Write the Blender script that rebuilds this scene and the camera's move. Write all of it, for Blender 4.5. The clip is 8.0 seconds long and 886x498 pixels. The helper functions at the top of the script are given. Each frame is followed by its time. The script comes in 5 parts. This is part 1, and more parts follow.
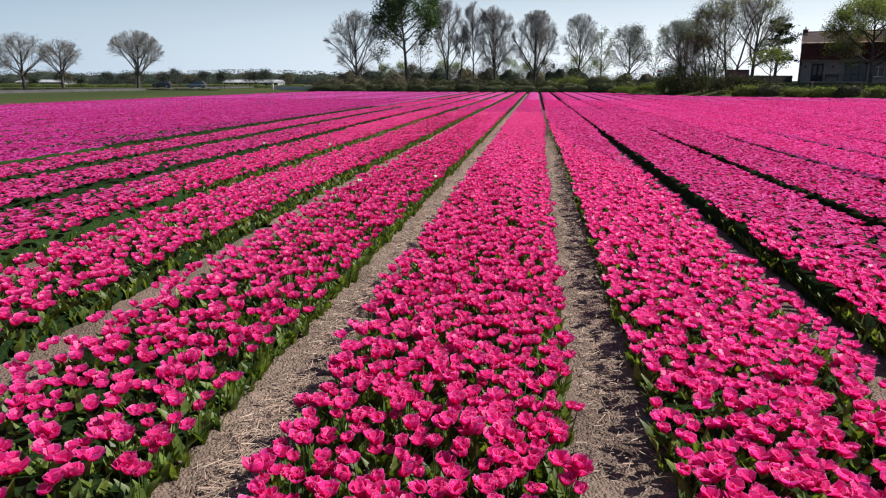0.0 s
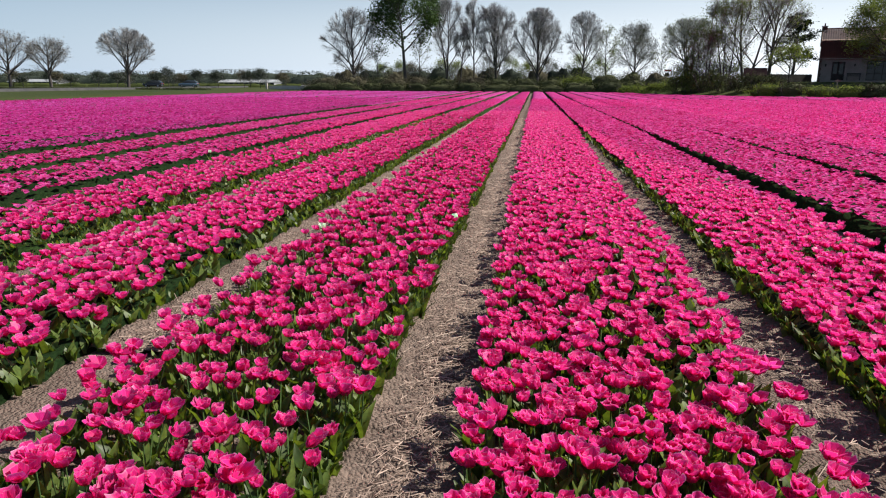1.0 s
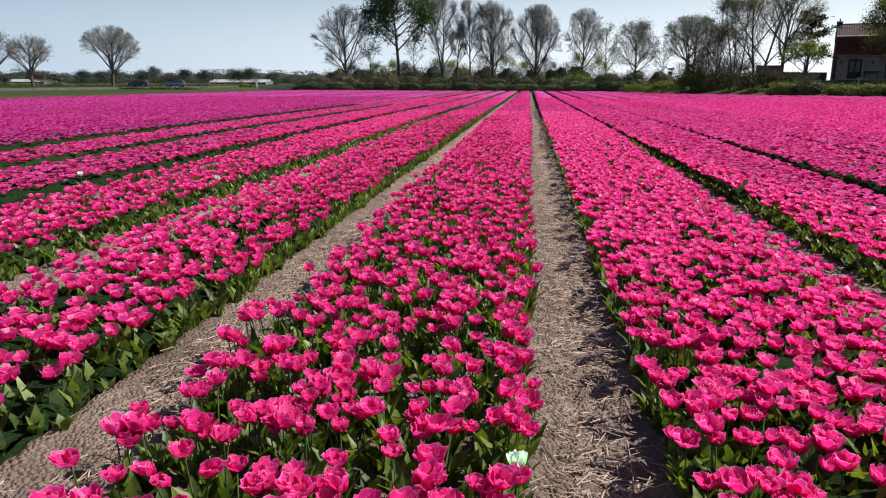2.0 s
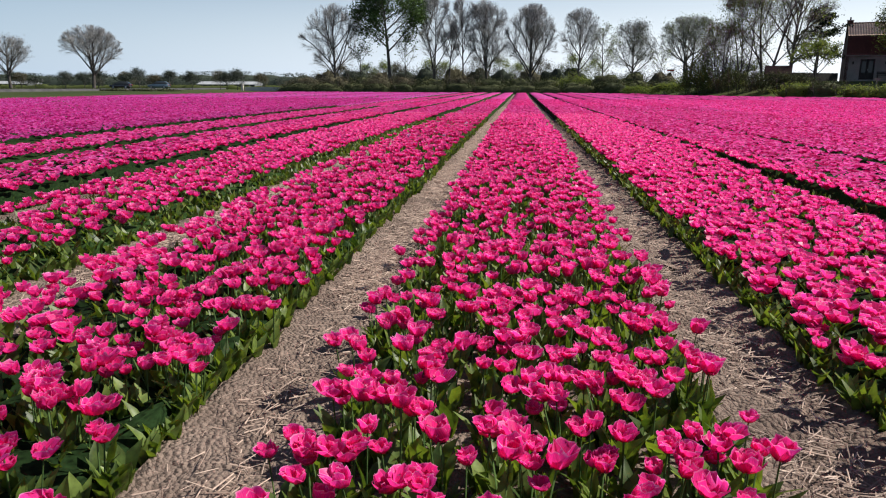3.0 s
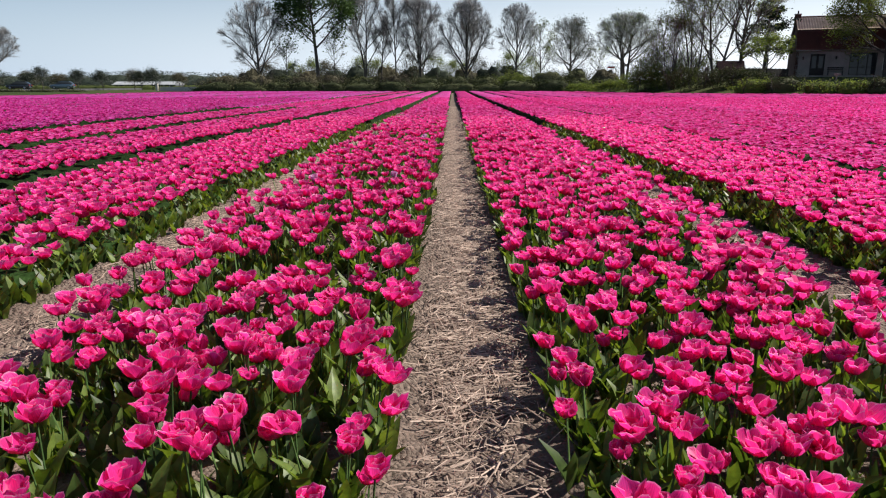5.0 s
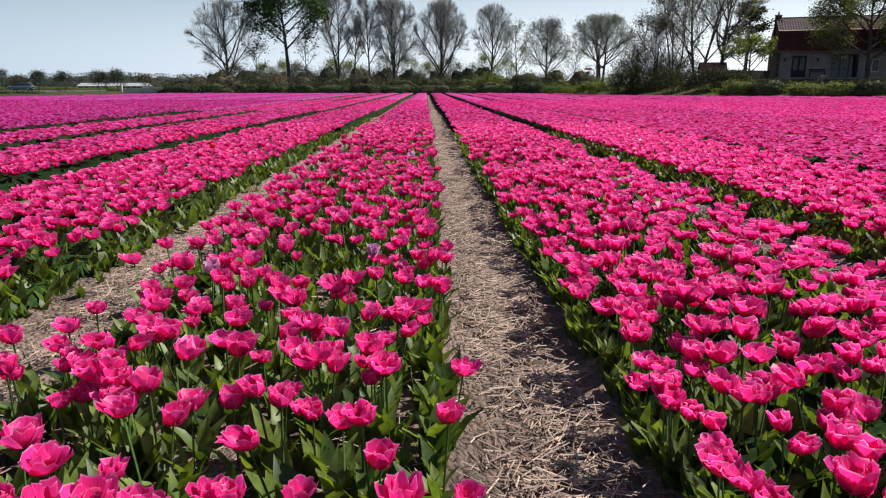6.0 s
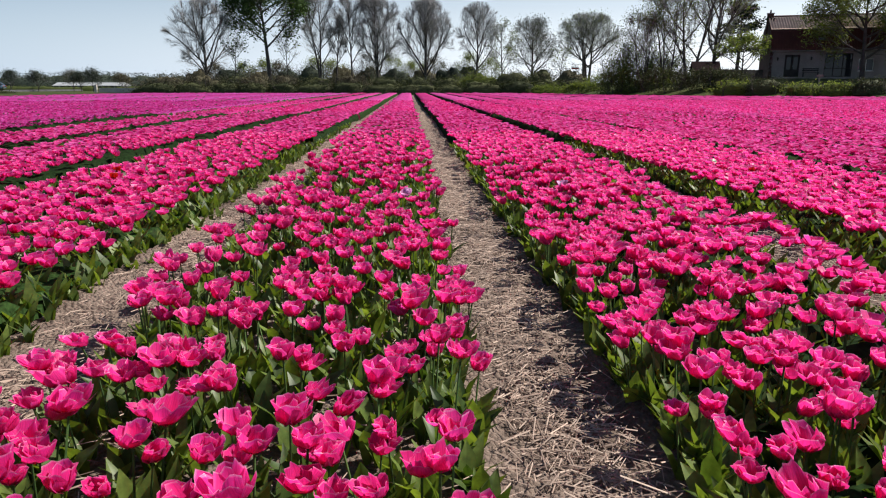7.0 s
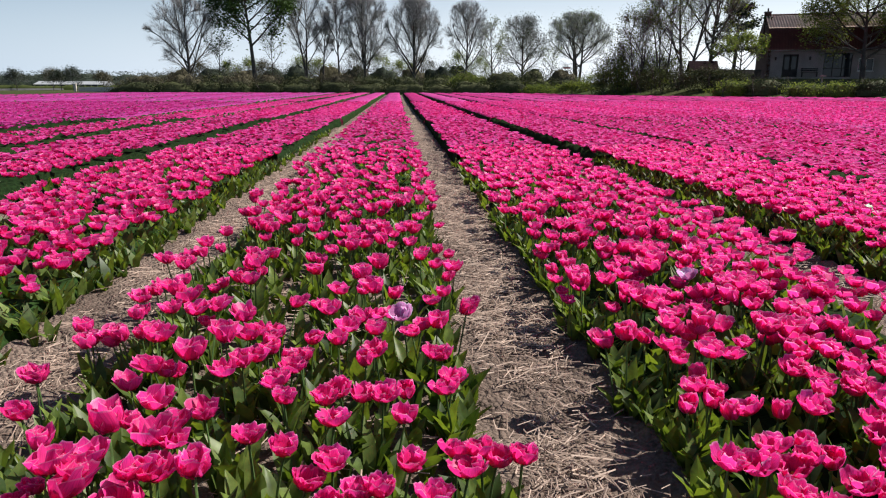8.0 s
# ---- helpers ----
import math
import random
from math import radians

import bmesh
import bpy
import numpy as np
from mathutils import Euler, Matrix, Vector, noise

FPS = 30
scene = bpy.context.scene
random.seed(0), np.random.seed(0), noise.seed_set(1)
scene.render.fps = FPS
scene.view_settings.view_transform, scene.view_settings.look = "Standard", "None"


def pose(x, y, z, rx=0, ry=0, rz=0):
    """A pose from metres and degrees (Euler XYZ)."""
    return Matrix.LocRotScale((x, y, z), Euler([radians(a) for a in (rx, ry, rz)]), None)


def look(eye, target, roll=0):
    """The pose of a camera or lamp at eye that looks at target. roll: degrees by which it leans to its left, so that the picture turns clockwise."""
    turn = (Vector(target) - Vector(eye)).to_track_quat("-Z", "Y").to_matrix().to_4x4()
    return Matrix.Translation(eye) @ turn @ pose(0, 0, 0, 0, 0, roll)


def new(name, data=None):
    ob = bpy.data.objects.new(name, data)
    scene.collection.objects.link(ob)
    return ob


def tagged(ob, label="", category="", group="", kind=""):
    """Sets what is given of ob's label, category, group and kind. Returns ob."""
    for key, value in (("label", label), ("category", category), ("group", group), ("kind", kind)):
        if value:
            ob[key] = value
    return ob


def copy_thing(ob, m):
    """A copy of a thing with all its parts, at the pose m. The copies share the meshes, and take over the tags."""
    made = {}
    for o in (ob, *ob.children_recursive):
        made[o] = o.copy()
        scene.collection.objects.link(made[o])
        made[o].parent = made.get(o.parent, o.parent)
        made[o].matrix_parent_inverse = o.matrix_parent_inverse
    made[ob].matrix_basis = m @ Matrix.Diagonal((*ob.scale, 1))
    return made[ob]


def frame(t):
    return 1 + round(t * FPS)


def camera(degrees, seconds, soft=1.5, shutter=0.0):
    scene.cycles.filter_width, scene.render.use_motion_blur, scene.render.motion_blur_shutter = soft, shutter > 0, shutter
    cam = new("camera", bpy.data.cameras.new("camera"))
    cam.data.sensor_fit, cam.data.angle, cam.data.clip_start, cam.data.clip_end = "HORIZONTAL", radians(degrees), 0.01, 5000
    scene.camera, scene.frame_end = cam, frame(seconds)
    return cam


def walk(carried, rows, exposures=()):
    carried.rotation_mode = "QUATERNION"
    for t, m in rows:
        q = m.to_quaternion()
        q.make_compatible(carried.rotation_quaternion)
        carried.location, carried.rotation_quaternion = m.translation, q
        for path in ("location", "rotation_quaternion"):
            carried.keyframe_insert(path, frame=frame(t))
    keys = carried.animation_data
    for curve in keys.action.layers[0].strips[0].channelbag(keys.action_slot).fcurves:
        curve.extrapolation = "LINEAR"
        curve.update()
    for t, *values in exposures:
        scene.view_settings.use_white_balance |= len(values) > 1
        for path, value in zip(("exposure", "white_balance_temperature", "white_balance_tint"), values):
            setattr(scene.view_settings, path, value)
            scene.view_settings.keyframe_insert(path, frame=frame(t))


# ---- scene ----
cam = camera(64.7, 8.0, soft=1.15)
PATH = [
    (0, (3.477, -6.09, 1.946), (3.226, -4.161, 1.482), 0.1),
    (0.5, (2.961, -3.426, 1.772), (2.711, -1.497, 1.309), 0.1),
    (1, (2.496, -0.793, 1.644), (2.25, 1.138, 1.182), 0.2),
    (1.5, (2.076, 1.841, 1.503), (1.837, 3.773, 1.043), 0.1),
    (2.8, (1.136, 8.279, 1.291), (0.92, 10.212, 0.828), 0.3),
    (3, (0.985, 9.204, 1.232), (0.776, 11.141, 0.778), 0.2),
    (3.5, (0.674, 11.389, 1.162), (0.482, 13.327, 0.707), 0.2),
    (4, (0.41, 13.367, 1.044), (0.29, 15.312, 0.593), 0.0),
    (4.5, (0.18, 15.161, 1.051), (0.122, 17.108, 0.598), 0.2),
    (4.7, (0.109, 15.85, 1.05), (0.065, 17.797, 0.595), 0.1),
    (5.8, (-0.177, 19.229, 1.031), (-0.149, 21.177, 0.578), -0.1),
    (6, (-0.241, 19.815, 1.022), (-0.195, 21.764, 0.572), -0.0),
    (6.5, (-0.333, 21.214, 1.025), (-0.263, 23.161, 0.576), -0.0),
    (7, (-0.375, 22.573, 1.045), (-0.284, 24.519, 0.594), 0.0),
    (7.5, (-0.404, 23.9, 1.066), (-0.289, 25.845, 0.614), 0.1),
    (8, (-0.408, 25.239, 1.091), (-0.284, 27.184, 0.638), 0.1),
]
walk(cam, [(t, look(eye, target, roll)) for t, eye, target, roll in PATH], [(0.0, 0.56), (8.0, 0.56)])

# ---- world, sun, exposure ----
SUN_AZ = 76.0      # degrees to the right of +y
SUN_EL = 46.5
world = bpy.data.worlds.new("sky_world")
scene.world = world
world.use_nodes = True
wn, wl = world.node_tree.nodes, world.node_tree.links
wn.clear()
w_out = wn.new("ShaderNodeOutputWorld")
w_bg = wn.new("ShaderNodeBackground")
w_sky = wn.new("ShaderNodeTexSky")
w_sky.sky_type = "NISHITA"
w_sky.sun_disc = False
w_sky.sun_elevation = radians(SUN_EL)
w_sky.sun_rotation = radians(SUN_AZ)
w_sky.altitude = 0.0
w_sky.air_density = 1.0
w_sky.dust_density = 0.8
w_sky.ozone_density = 4.0
w_bg.inputs["Strength"].default_value = 0.062
# pale haze towards the horizon, all the way round
w_tc = wn.new("ShaderNodeTexCoord")
w_sep = wn.new("ShaderNodeSeparateXYZ")
wl.new(w_tc.outputs["Generated"], w_sep.inputs[0])
w_map = wn.new("ShaderNodeMapRange")
w_map.inputs["From Min"].default_value, w_map.inputs["From Max"].default_value = -0.02, 0.24
w_map.inputs["To Min"].default_value, w_map.inputs["To Max"].default_value = 0.9, 0.0
w_map.interpolation_type = "SMOOTHSTEP"
wl.new(w_sep.outputs[2], w_map.inputs["Value"])
w_mix = wn.new("ShaderNodeMix")
w_mix.data_type = "RGBA"
# the haze is whiter on the sun's side of the sky
w_dot = wn.new("ShaderNodeVectorMath")
w_dot.operation = "DOT_PRODUCT"
w_dot.inputs[1].default_value = (math.sin(radians(SUN_AZ)), math.cos(radians(SUN_AZ)), 0.0)
wl.new(w_tc.outputs["Generated"], w_dot.inputs[0])
w_side = wn.new("ShaderNodeMapRange")
w_side.inputs["From Min"].default_value, w_side.inputs["From Max"].default_value = -0.5, 0.9
wl.new(w_dot.outputs["Value"], w_side.inputs["Value"])
w_haze = wn.new("ShaderNodeMix")
w_haze.data_type = "RGBA"
w_haze.inputs[6].default_value = (5.6, 7.2, 9.1, 1.0)
w_haze.inputs[7].default_value = (15.0, 15.6, 16.4, 1.0)
wl.new(w_side.outputs[0], w_haze.inputs[0])
wl.new(w_haze.outputs[2], w_mix.inputs[7])
wl.new(w_map.outputs[0], w_mix.inputs[0])
wl.new(w_sky.outputs[0], w_mix.inputs[6])
wl.new(w_mix.outputs[2], w_bg.inputs[0])
wl.new(w_bg.outputs[0], w_out.inputs[0])

sun_data = bpy.data.lights.new("sun", "SUN")
sun_data.energy = 5.0
sun_data.angle = radians(0.53)
sun_data.color = (1.0, 0.95, 0.87)
sun = new("sun", sun_data)
_a, _e = radians(SUN_AZ), radians(SUN_EL)
SUN_DIR = Vector((math.sin(_a) * math.cos(_e), math.cos(_a) * math.cos(_e), math.sin(_e)))
sun.matrix_world = look(SUN_DIR * 300, (0, 0, 0))

# ---- materials ----


def mat_base(name):
    m = bpy.data.materials.new(name)
    m.use_nodes = True
    nt = m.node_tree
    nt.nodes.clear()
    out = nt.nodes.new("ShaderNodeOutputMaterial")
    bsdf = nt.nodes.new("ShaderNodeBsdfPrincipled")
    nt.links.new(bsdf.outputs[0], out.inputs[0])
    return m, nt, bsdf, out


def noise_node(nt, scale, detail=4.0, rough=0.55, coords="Object", stretch=None):
    tc = nt.nodes.new("ShaderNodeTexCoord")
    n = nt.nodes.new("ShaderNodeTexNoise")
    n.inputs["Scale"].default_value = scale
    n.inputs["Detail"].default_value = detail
    n.inputs["Roughness"].default_value = rough
    if stretch:
        mp = nt.nodes.new("ShaderNodeMapping")
        mp.inputs["Scale"].default_value = stretch
        nt.links.new(tc.outputs[coords], mp.inputs[0])
        nt.links.new(mp.outputs[0], n.inputs["Vector"])
    else:
        nt.links.new(tc.outputs[coords], n.inputs["Vector"])
    return n


def ramp(nt, source, stops):
    r = nt.nodes.new("ShaderNodeValToRGB")
    els = r.color_ramp.elements
    while len(els) < len(stops):
        els.new(0.5)
    for el, (p, c) in zip(els, stops):
        el.position = p
        el.color = (*c, 1.0)
    nt.links.new(source, r.inputs[0])
    return r


def mixrgb(nt, mode, fac, a, b):
    m = nt.nodes.new("ShaderNodeMix")
    m.data_type, m.blend_type = "RGBA", mode
    for idx, val in ((0, fac), (6, a), (7, b)):
        if isinstance(val, (int, float)):
            m.inputs[idx].default_value = val
        elif isinstance(val, tuple):
            m.inputs[idx].default_value = (*val, 1.0)
        else:
            nt.links.new(val, m.inputs[idx])
    return m.outputs[2]


def bumped(nt, bsdf, height, strength, distance):
    b = nt.nodes.new("ShaderNodeBump")
    b.inputs["Strength"].default_value = strength
    b.inputs["Distance"].default_value = distance
    nt.links.new(height, b.inputs["Height"])
    nt.links.new(b.outputs[0], bsdf.inputs["Normal"])
    return b


def rough_mat(name, dark, light, scale, fine, rough=0.85, bump=0.4, dist=0.02, metallic=0.0, spec=0.3):
    """Two-scale mottled solid surface."""
    m, nt, bsdf, out = mat_base(name)
    n1 = noise_node(nt, scale)
    n2 = noise_node(nt, fine, 6.0, 0.65)
    r1 = ramp(nt, n1.outputs[0], [(0.3, dark), (0.72, light)])
    r2 = ramp(nt, n2.outputs[0], [(0.25, (0.62, 0.62, 0.62)), (0.75, (1.15, 1.15, 1.15))])
    nt.links.new(mixrgb(nt, "MULTIPLY", 1.0, r1.outputs[0], r2.outputs[0]), bsdf.inputs["Base Color"])
    bsdf.inputs["Roughness"].default_value = rough
    bsdf.inputs["Metallic"].default_value = metallic
    bsdf.inputs["Specular IOR Level"].default_value = spec
    bumped(nt, bsdf, n2.outputs[0], bump, dist)
    return m


def leaf_mat(name, dark, light, translucent, through_light=0.35, rough=0.45, spec=0.4, spread=0.35):
    """Thin leaf: colour varies by leaf and by plant, light passes through."""
    m, nt, bsdf, out = mat_base(name)
    geo = nt.nodes.new("ShaderNodeNewGeometry")
    info = nt.nodes.new("ShaderNodeObjectInfo")
    add = nt.nodes.new("ShaderNodeMath")
    add.operation = "ADD"
    nt.links.new(geo.outputs["Random Per Island"], add.inputs[0])
    nt.links.new(info.outputs["Random"], add.inputs[1])
    fr = nt.nodes.new("ShaderNodeMath")
    fr.operation = "FRACT"
    nt.links.new(add.outputs[0], fr.inputs[0])
    r = ramp(nt, fr.outputs[0], [(0.0, dark), (1.0, light)])
    n = noise_node(nt, 35.0, 3.0)
    r2 = ramp(nt, n.outputs[0], [(0.3, (1 - spread,) * 3), (0.7, (1 + spread,) * 3)])
    col = mixrgb(nt, "MULTIPLY", 1.0, r.outputs[0], r2.outputs[0])
    nt.links.new(col, bsdf.inputs["Base Color"])
    bsdf.inputs["Roughness"].default_value = rough
    bsdf.inputs["Specular IOR Level"].default_value = spec
    tr = nt.nodes.new("ShaderNodeBsdfTranslucent")
    tcol = mixrgb(nt, "MULTIPLY", 1.0, col, translucent)
    nt.links.new(tcol, tr.inputs[0])
    mx = nt.nodes.new("ShaderNodeMixShader")
    mx.inputs[0].default_value = through_light
    nt.links.new(bsdf.outputs[0], mx.inputs[1])
    nt.links.new(tr.outputs[0], mx.inputs[2])
    nt.links.new(mx.outputs[0], out.inputs[0])
    return m


def petal_mat(name, deep, mid, pale, through_light=0.55, lighten=0.5, rough=0.42, spec=0.35):
    """Petal: deeper at the base, pale ruffled rim, fine veins along its length, by the petal's own UV."""
    m, nt, bsdf, out = mat_base(name)
    uv = nt.nodes.new("ShaderNodeUVMap")
    uv.uv_map = "UVMap"
    sep = nt.nodes.new("ShaderNodeSeparateXYZ")
    nt.links.new(uv.outputs[0], sep.inputs[0])
    along = ramp(nt, sep.outputs[1], [(0.0, deep), (0.55, mid), (0.93, mid), (1.0, pale)])
    mp = nt.nodes.new("ShaderNodeMapping")
    mp.inputs["Scale"].default_value = (26.0, 2.0, 1.0)
    nt.links.new(uv.outputs[0], mp.inputs[0])
    vein = nt.nodes.new("ShaderNodeTexNoise")
    vein.inputs["Scale"].default_value = 1.0
    vein.inputs["Detail"].default_value = 3.0
    nt.links.new(mp.outputs[0], vein.inputs["Vector"])
    vr = ramp(nt, vein.outputs[0], [(0.3, (0.78, 0.7, 0.74)), (0.72, (1.12, 1.25, 1.2))])
    col = mixrgb(nt, "MULTIPLY", 1.0, along.outputs[0], vr.outputs[0])
    rim = ramp(nt, sep.outputs[0], [(0.0, (1.02, 2.4, 1.35)), (0.12, (1.0, 1.0, 1.0)), (0.88, (1.0, 1.0, 1.0)), (1.0, (1.02, 2.4, 1.35))])
    col = mixrgb(nt, "MULTIPLY", 1.0, col, rim.outputs[0])
    geo = nt.nodes.new("ShaderNodeNewGeometry")
    info = nt.nodes.new("ShaderNodeObjectInfo")
    add = nt.nodes.new("ShaderNodeMath")
    add.operation = "ADD"
    nt.links.new(geo.outputs["Random Per Island"], add.inputs[0])
    nt.links.new(info.outputs["Random"], add.inputs[1])
    fr = nt.nodes.new("ShaderNodeMath")
    fr.operation = "FRACT"
    nt.links.new(add.outputs[0], fr.inputs[0])
    rr = ramp(nt, fr.outputs[0], [(0.0, (0.88, 0.80, 0.80)), (0.6, (1.0, 1.0, 1.0)), (1.0, (1.08, 1.3 + lighten, 1.2 + lighten * 0.4))])
    col = mixrgb(nt, "MULTIPLY", 1.0, col, rr.outputs[0])
    nt.links.new(col, bsdf.inputs["Base Color"])
    bsdf.inputs["Roughness"].default_value = rough
    bsdf.inputs["Specular IOR Level"].default_value = spec
    bumped(nt, bsdf, vein.outputs[0], 0.25, 0.001)
    tr = nt.nodes.new("ShaderNodeBsdfTranslucent")
    nt.links.new(col, tr.inputs[0])
    mx = nt.nodes.new("ShaderNodeMixShader")
    mx.inputs[0].default_value = through_light
    nt.links.new(bsdf.outputs[0], mx.inputs[1])
    nt.links.new(tr.outputs[0], mx.inputs[2])
    nt.links.new(mx.outputs[0], out.inputs[0])
    return m


M_PINK = petal_mat("petal_pink", (0.78, 0.011, 0.165), (0.91, 0.033, 0.30), (0.94, 0.25, 0.53))
M_PINK_OUTER = petal_mat("petal_pink_outside", (0.70, 0.026, 0.215), (0.80, 0.066, 0.345), (0.87, 0.25, 0.52), rough=0.8, spec=0.08)
M_PURPLE = petal_mat("petal_purple_pink", (0.52, 0.022, 0.24), (0.66, 0.056, 0.34), (0.76, 0.24, 0.50), rough=0.8, spec=0.08)
M_RED = petal_mat("petal_red", (0.55, 0.008, 0.006), (0.72, 0.012, 0.01), (0.8, 0.05, 0.03))
M_WHITE = petal_mat("petal_white", (0.75, 0.74, 0.55), (0.85, 0.83, 0.76), (0.9, 0.9, 0.86), lighten=0.0)
M_LILAC = petal_mat("petal_lilac", (0.62, 0.12, 0.42), (0.72, 0.25, 0.55), (0.8, 0.45, 0.68))
M_LEAF = leaf_mat("tulip_leaf", (0.034, 0.066, 0.016), (0.170, 0.235, 0.050), (1.5, 1.5, 0.5), 0.38, 0.45, 0.35)
M_STEM = leaf_mat("tulip_stem", (0.05, 0.10, 0.03), (0.10, 0.17, 0.05), (1.2, 1.4, 0.7), 0.15)
# tulip leaf green taken near black: the shade among the leaves, as colour
M_UNDER_SHADE = leaf_mat("shaded_low_foliage", (0.010, 0.022, 0.007), (0.024, 0.050, 0.013), (1.2, 1.6, 0.7), 0.15, 0.95, 0.05, 0.6)
M_STAMEN = rough_mat("stamen", (0.25, 0.2, 0.03), (0.5, 0.42, 0.08), 40, 200, 0.7)
M_STRAW = leaf_mat("straw", (0.16, 0.108, 0.085), (0.53, 0.400, 0.318), (1.0, 1.0, 1.0), 0.12, 0.55, 0.3, 0.25)
M_BARK = rough_mat("bark", (0.05, 0.044, 0.04), (0.12, 0.105, 0.095), 1.2, 9.0, 0.95, 0.8, 0.05)
M_BOUGH = rough_mat("bough", (0.10, 0.095, 0.09), (0.20, 0.19, 0.18), 2.0, 12.0, 0.95, 0.3, 0.02)
M_TWIG = rough_mat("twig", (0.30, 0.295, 0.295), (0.46, 0.455, 0.45), 2.0, 12.0, 0.95, 0.3, 0.02)
M_LEAF_POPLAR = leaf_mat("poplar_leaf", (0.034, 0.062, 0.026), (0.085, 0.13, 0.045), (1.3, 1.5, 0.7), 0.22, 0.75, 0.12)
M_LEAF_SPRING = leaf_mat("spring_leaf", (0.085, 0.112, 0.036), (0.185, 0.215, 0.066), (1.4, 1.5, 0.7), 0.42, 0.75, 0.12)
M_LEAF_OLIVE = leaf_mat("olive_leaf", (0.090, 0.112, 0.042), (0.18, 0.205, 0.072), (1.4, 1.5, 0.7), 0.55, 0.75, 0.12)
M_LEAF_DARK = leaf_mat("hedge_leaf", (0.042, 0.050, 0.024), (0.085, 0.092, 0.042), (1.2, 1.4, 0.7), 0.12, 0.75, 0.12)
M_LEAF_BROWN = leaf_mat("dry_twiggery", (0.075, 0.068, 0.045), (0.125, 0.112, 0.068), (1.1, 1.1, 0.8), 0.15, 0.75, 0.12)
# leaf green greyed so that distance haze sits in the colour
M_FARWOOD = leaf_mat("hazed_far_foliage", (0.036, 0.046, 0.037), (0.072, 0.085, 0.064), (1.2, 1.3, 0.8), 0.1, 0.9, 0.05)
M_NEEDLE = leaf_mat("needle", (0.010, 0.020, 0.012), (0.028, 0.045, 0.022), (1.1, 1.3, 0.8), 0.1, 0.75, 0.12)


def soil_mat():
    m, nt, bsdf, out = mat_base("dry_soil")
    n1 = noise_node(nt, 1.1, 5.0, 0.6)
    n2 = noise_node(nt, 24.0, 8.0, 0.7)
    n3 = noise_node(nt, 140.0, 4.0, 0.7)
    r1 = ramp(nt, n1.outputs[0], [(0.3, (0.150, 0.109, 0.088)), (0.7, (0.305, 0.230, 0.187))])
    r2 = ramp(nt, n2.outputs[0], [(0.28, (0.5, 0.5, 0.5)), (0.6, (1.0, 1.0, 1.0)), (0.85, (1.2, 1.18, 1.15))])
    r3 = ramp(nt, n3.outputs[0], [(0.25, (0.8, 0.8, 0.8)), (0.75, (1.12, 1.12, 1.12))])
    c = mixrgb(nt, "MULTIPLY", 1.0, r1.outputs[0], r2.outputs[0])
    c = mixrgb(nt, "MULTIPLY", 1.0, c, r3.outputs[0])
    nt.links.new(c, bsdf.inputs["Base Color"])
    bsdf.inputs["Roughness"].default_value = 0.95
    bsdf.inputs["Specular IOR Level"].default_value = 0.15
    vo = nt.nodes.new("ShaderNodeTexVoronoi")
    vo.inputs["Scale"].default_value = 55.0
    tcv = nt.nodes.new("ShaderNodeTexCoord")
    nt.links.new(tcv.outputs["Object"], vo.inputs["Vector"])
    ad = nt.nodes.new("ShaderNodeMath")
    ad.operation = "SUBTRACT"
    nt.links.new(n2.outputs[0], ad.inputs[0])
    nt.links.new(vo.outputs["Distance"], ad.inputs[1])
    bumped(nt, bsdf, ad.outputs[0], 1.0, 0.02)
    return m


def meadow_mat():
    m, nt, bsdf, out = mat_base("meadow")
    n1 = noise_node(nt, 0.035, 4.0, 0.6, stretch=(1.0, 0.25, 1.0))
    n2 = noise_node(nt, 1.4, 8.0, 0.7)
    r1 = ramp(nt, n1.outputs[0], [(0.3, (0.026, 0.043, 0.012)), (0.55, (0.052, 0.063, 0.019)), (0.75, (0.092, 0.086, 0.033))])
    r2 = ramp(nt, n2.outputs[0], [(0.25, (0.55, 0.55, 0.55)), (0.75, (1.25, 1.25, 1.2))])
    nt.links.new(mixrgb(nt, "MULTIPLY", 1.0, r1.outputs[0], r2.outputs[0]), bsdf.inputs["Base Color"])
    bsdf.inputs["Roughness"].default_value = 0.95
    bsdf.inputs["Specular IOR Level"].default_value = 0.1
    bumped(nt, bsdf, n2.outputs[0], 0.8, 0.15)
    return m


M_SOIL = soil_mat()
M_MEADOW = meadow_mat()
M_ASPHALT = rough_mat("asphalt", (0.04, 0.04, 0.042), (0.075, 0.072, 0.07), 0.6, 30, 0.85)
M_WALL = rough_mat("whitewashed_brick", (0.225, 0.20, 0.19), (0.335, 0.30, 0.285), 0.8, 14, 0.9, 0.4, 0.02)
M_TILE_RED = rough_mat("roof_tile_red", (0.05, 0.016, 0.015), (0.10, 0.032, 0.026), 0.9, 12, 0.7, 0.3, 0.02)
# sunlight falling on the upper slope is put into this pale tile colour
M_TILE_TAN = rough_mat("roof_tile_sunlit", (0.52, 0.36, 0.27), (0.70, 0.52, 0.40), 0.7, 9, 0.38, 0.3, 0.02, 0.0, 0.7)
M_BRICK = rough_mat("dark_brick", (0.09, 0.04, 0.03), (0.17, 0.075, 0.055), 1.5, 20, 0.9, 0.4, 0.02)
M_DARKWOOD = rough_mat("dark_timber", (0.018, 0.016, 0.016), (0.05, 0.045, 0.042), 1.5, 25, 0.8, 0.4, 0.01)
# roof red lowered to near black in place of the trees' shade
M_SHEDROOF = rough_mat("shaded_shed_roof", (0.012, 0.007, 0.009), (0.026, 0.012, 0.015), 1.2, 15, 0.95, 0.3, 0.02, 0.0, 0.05)
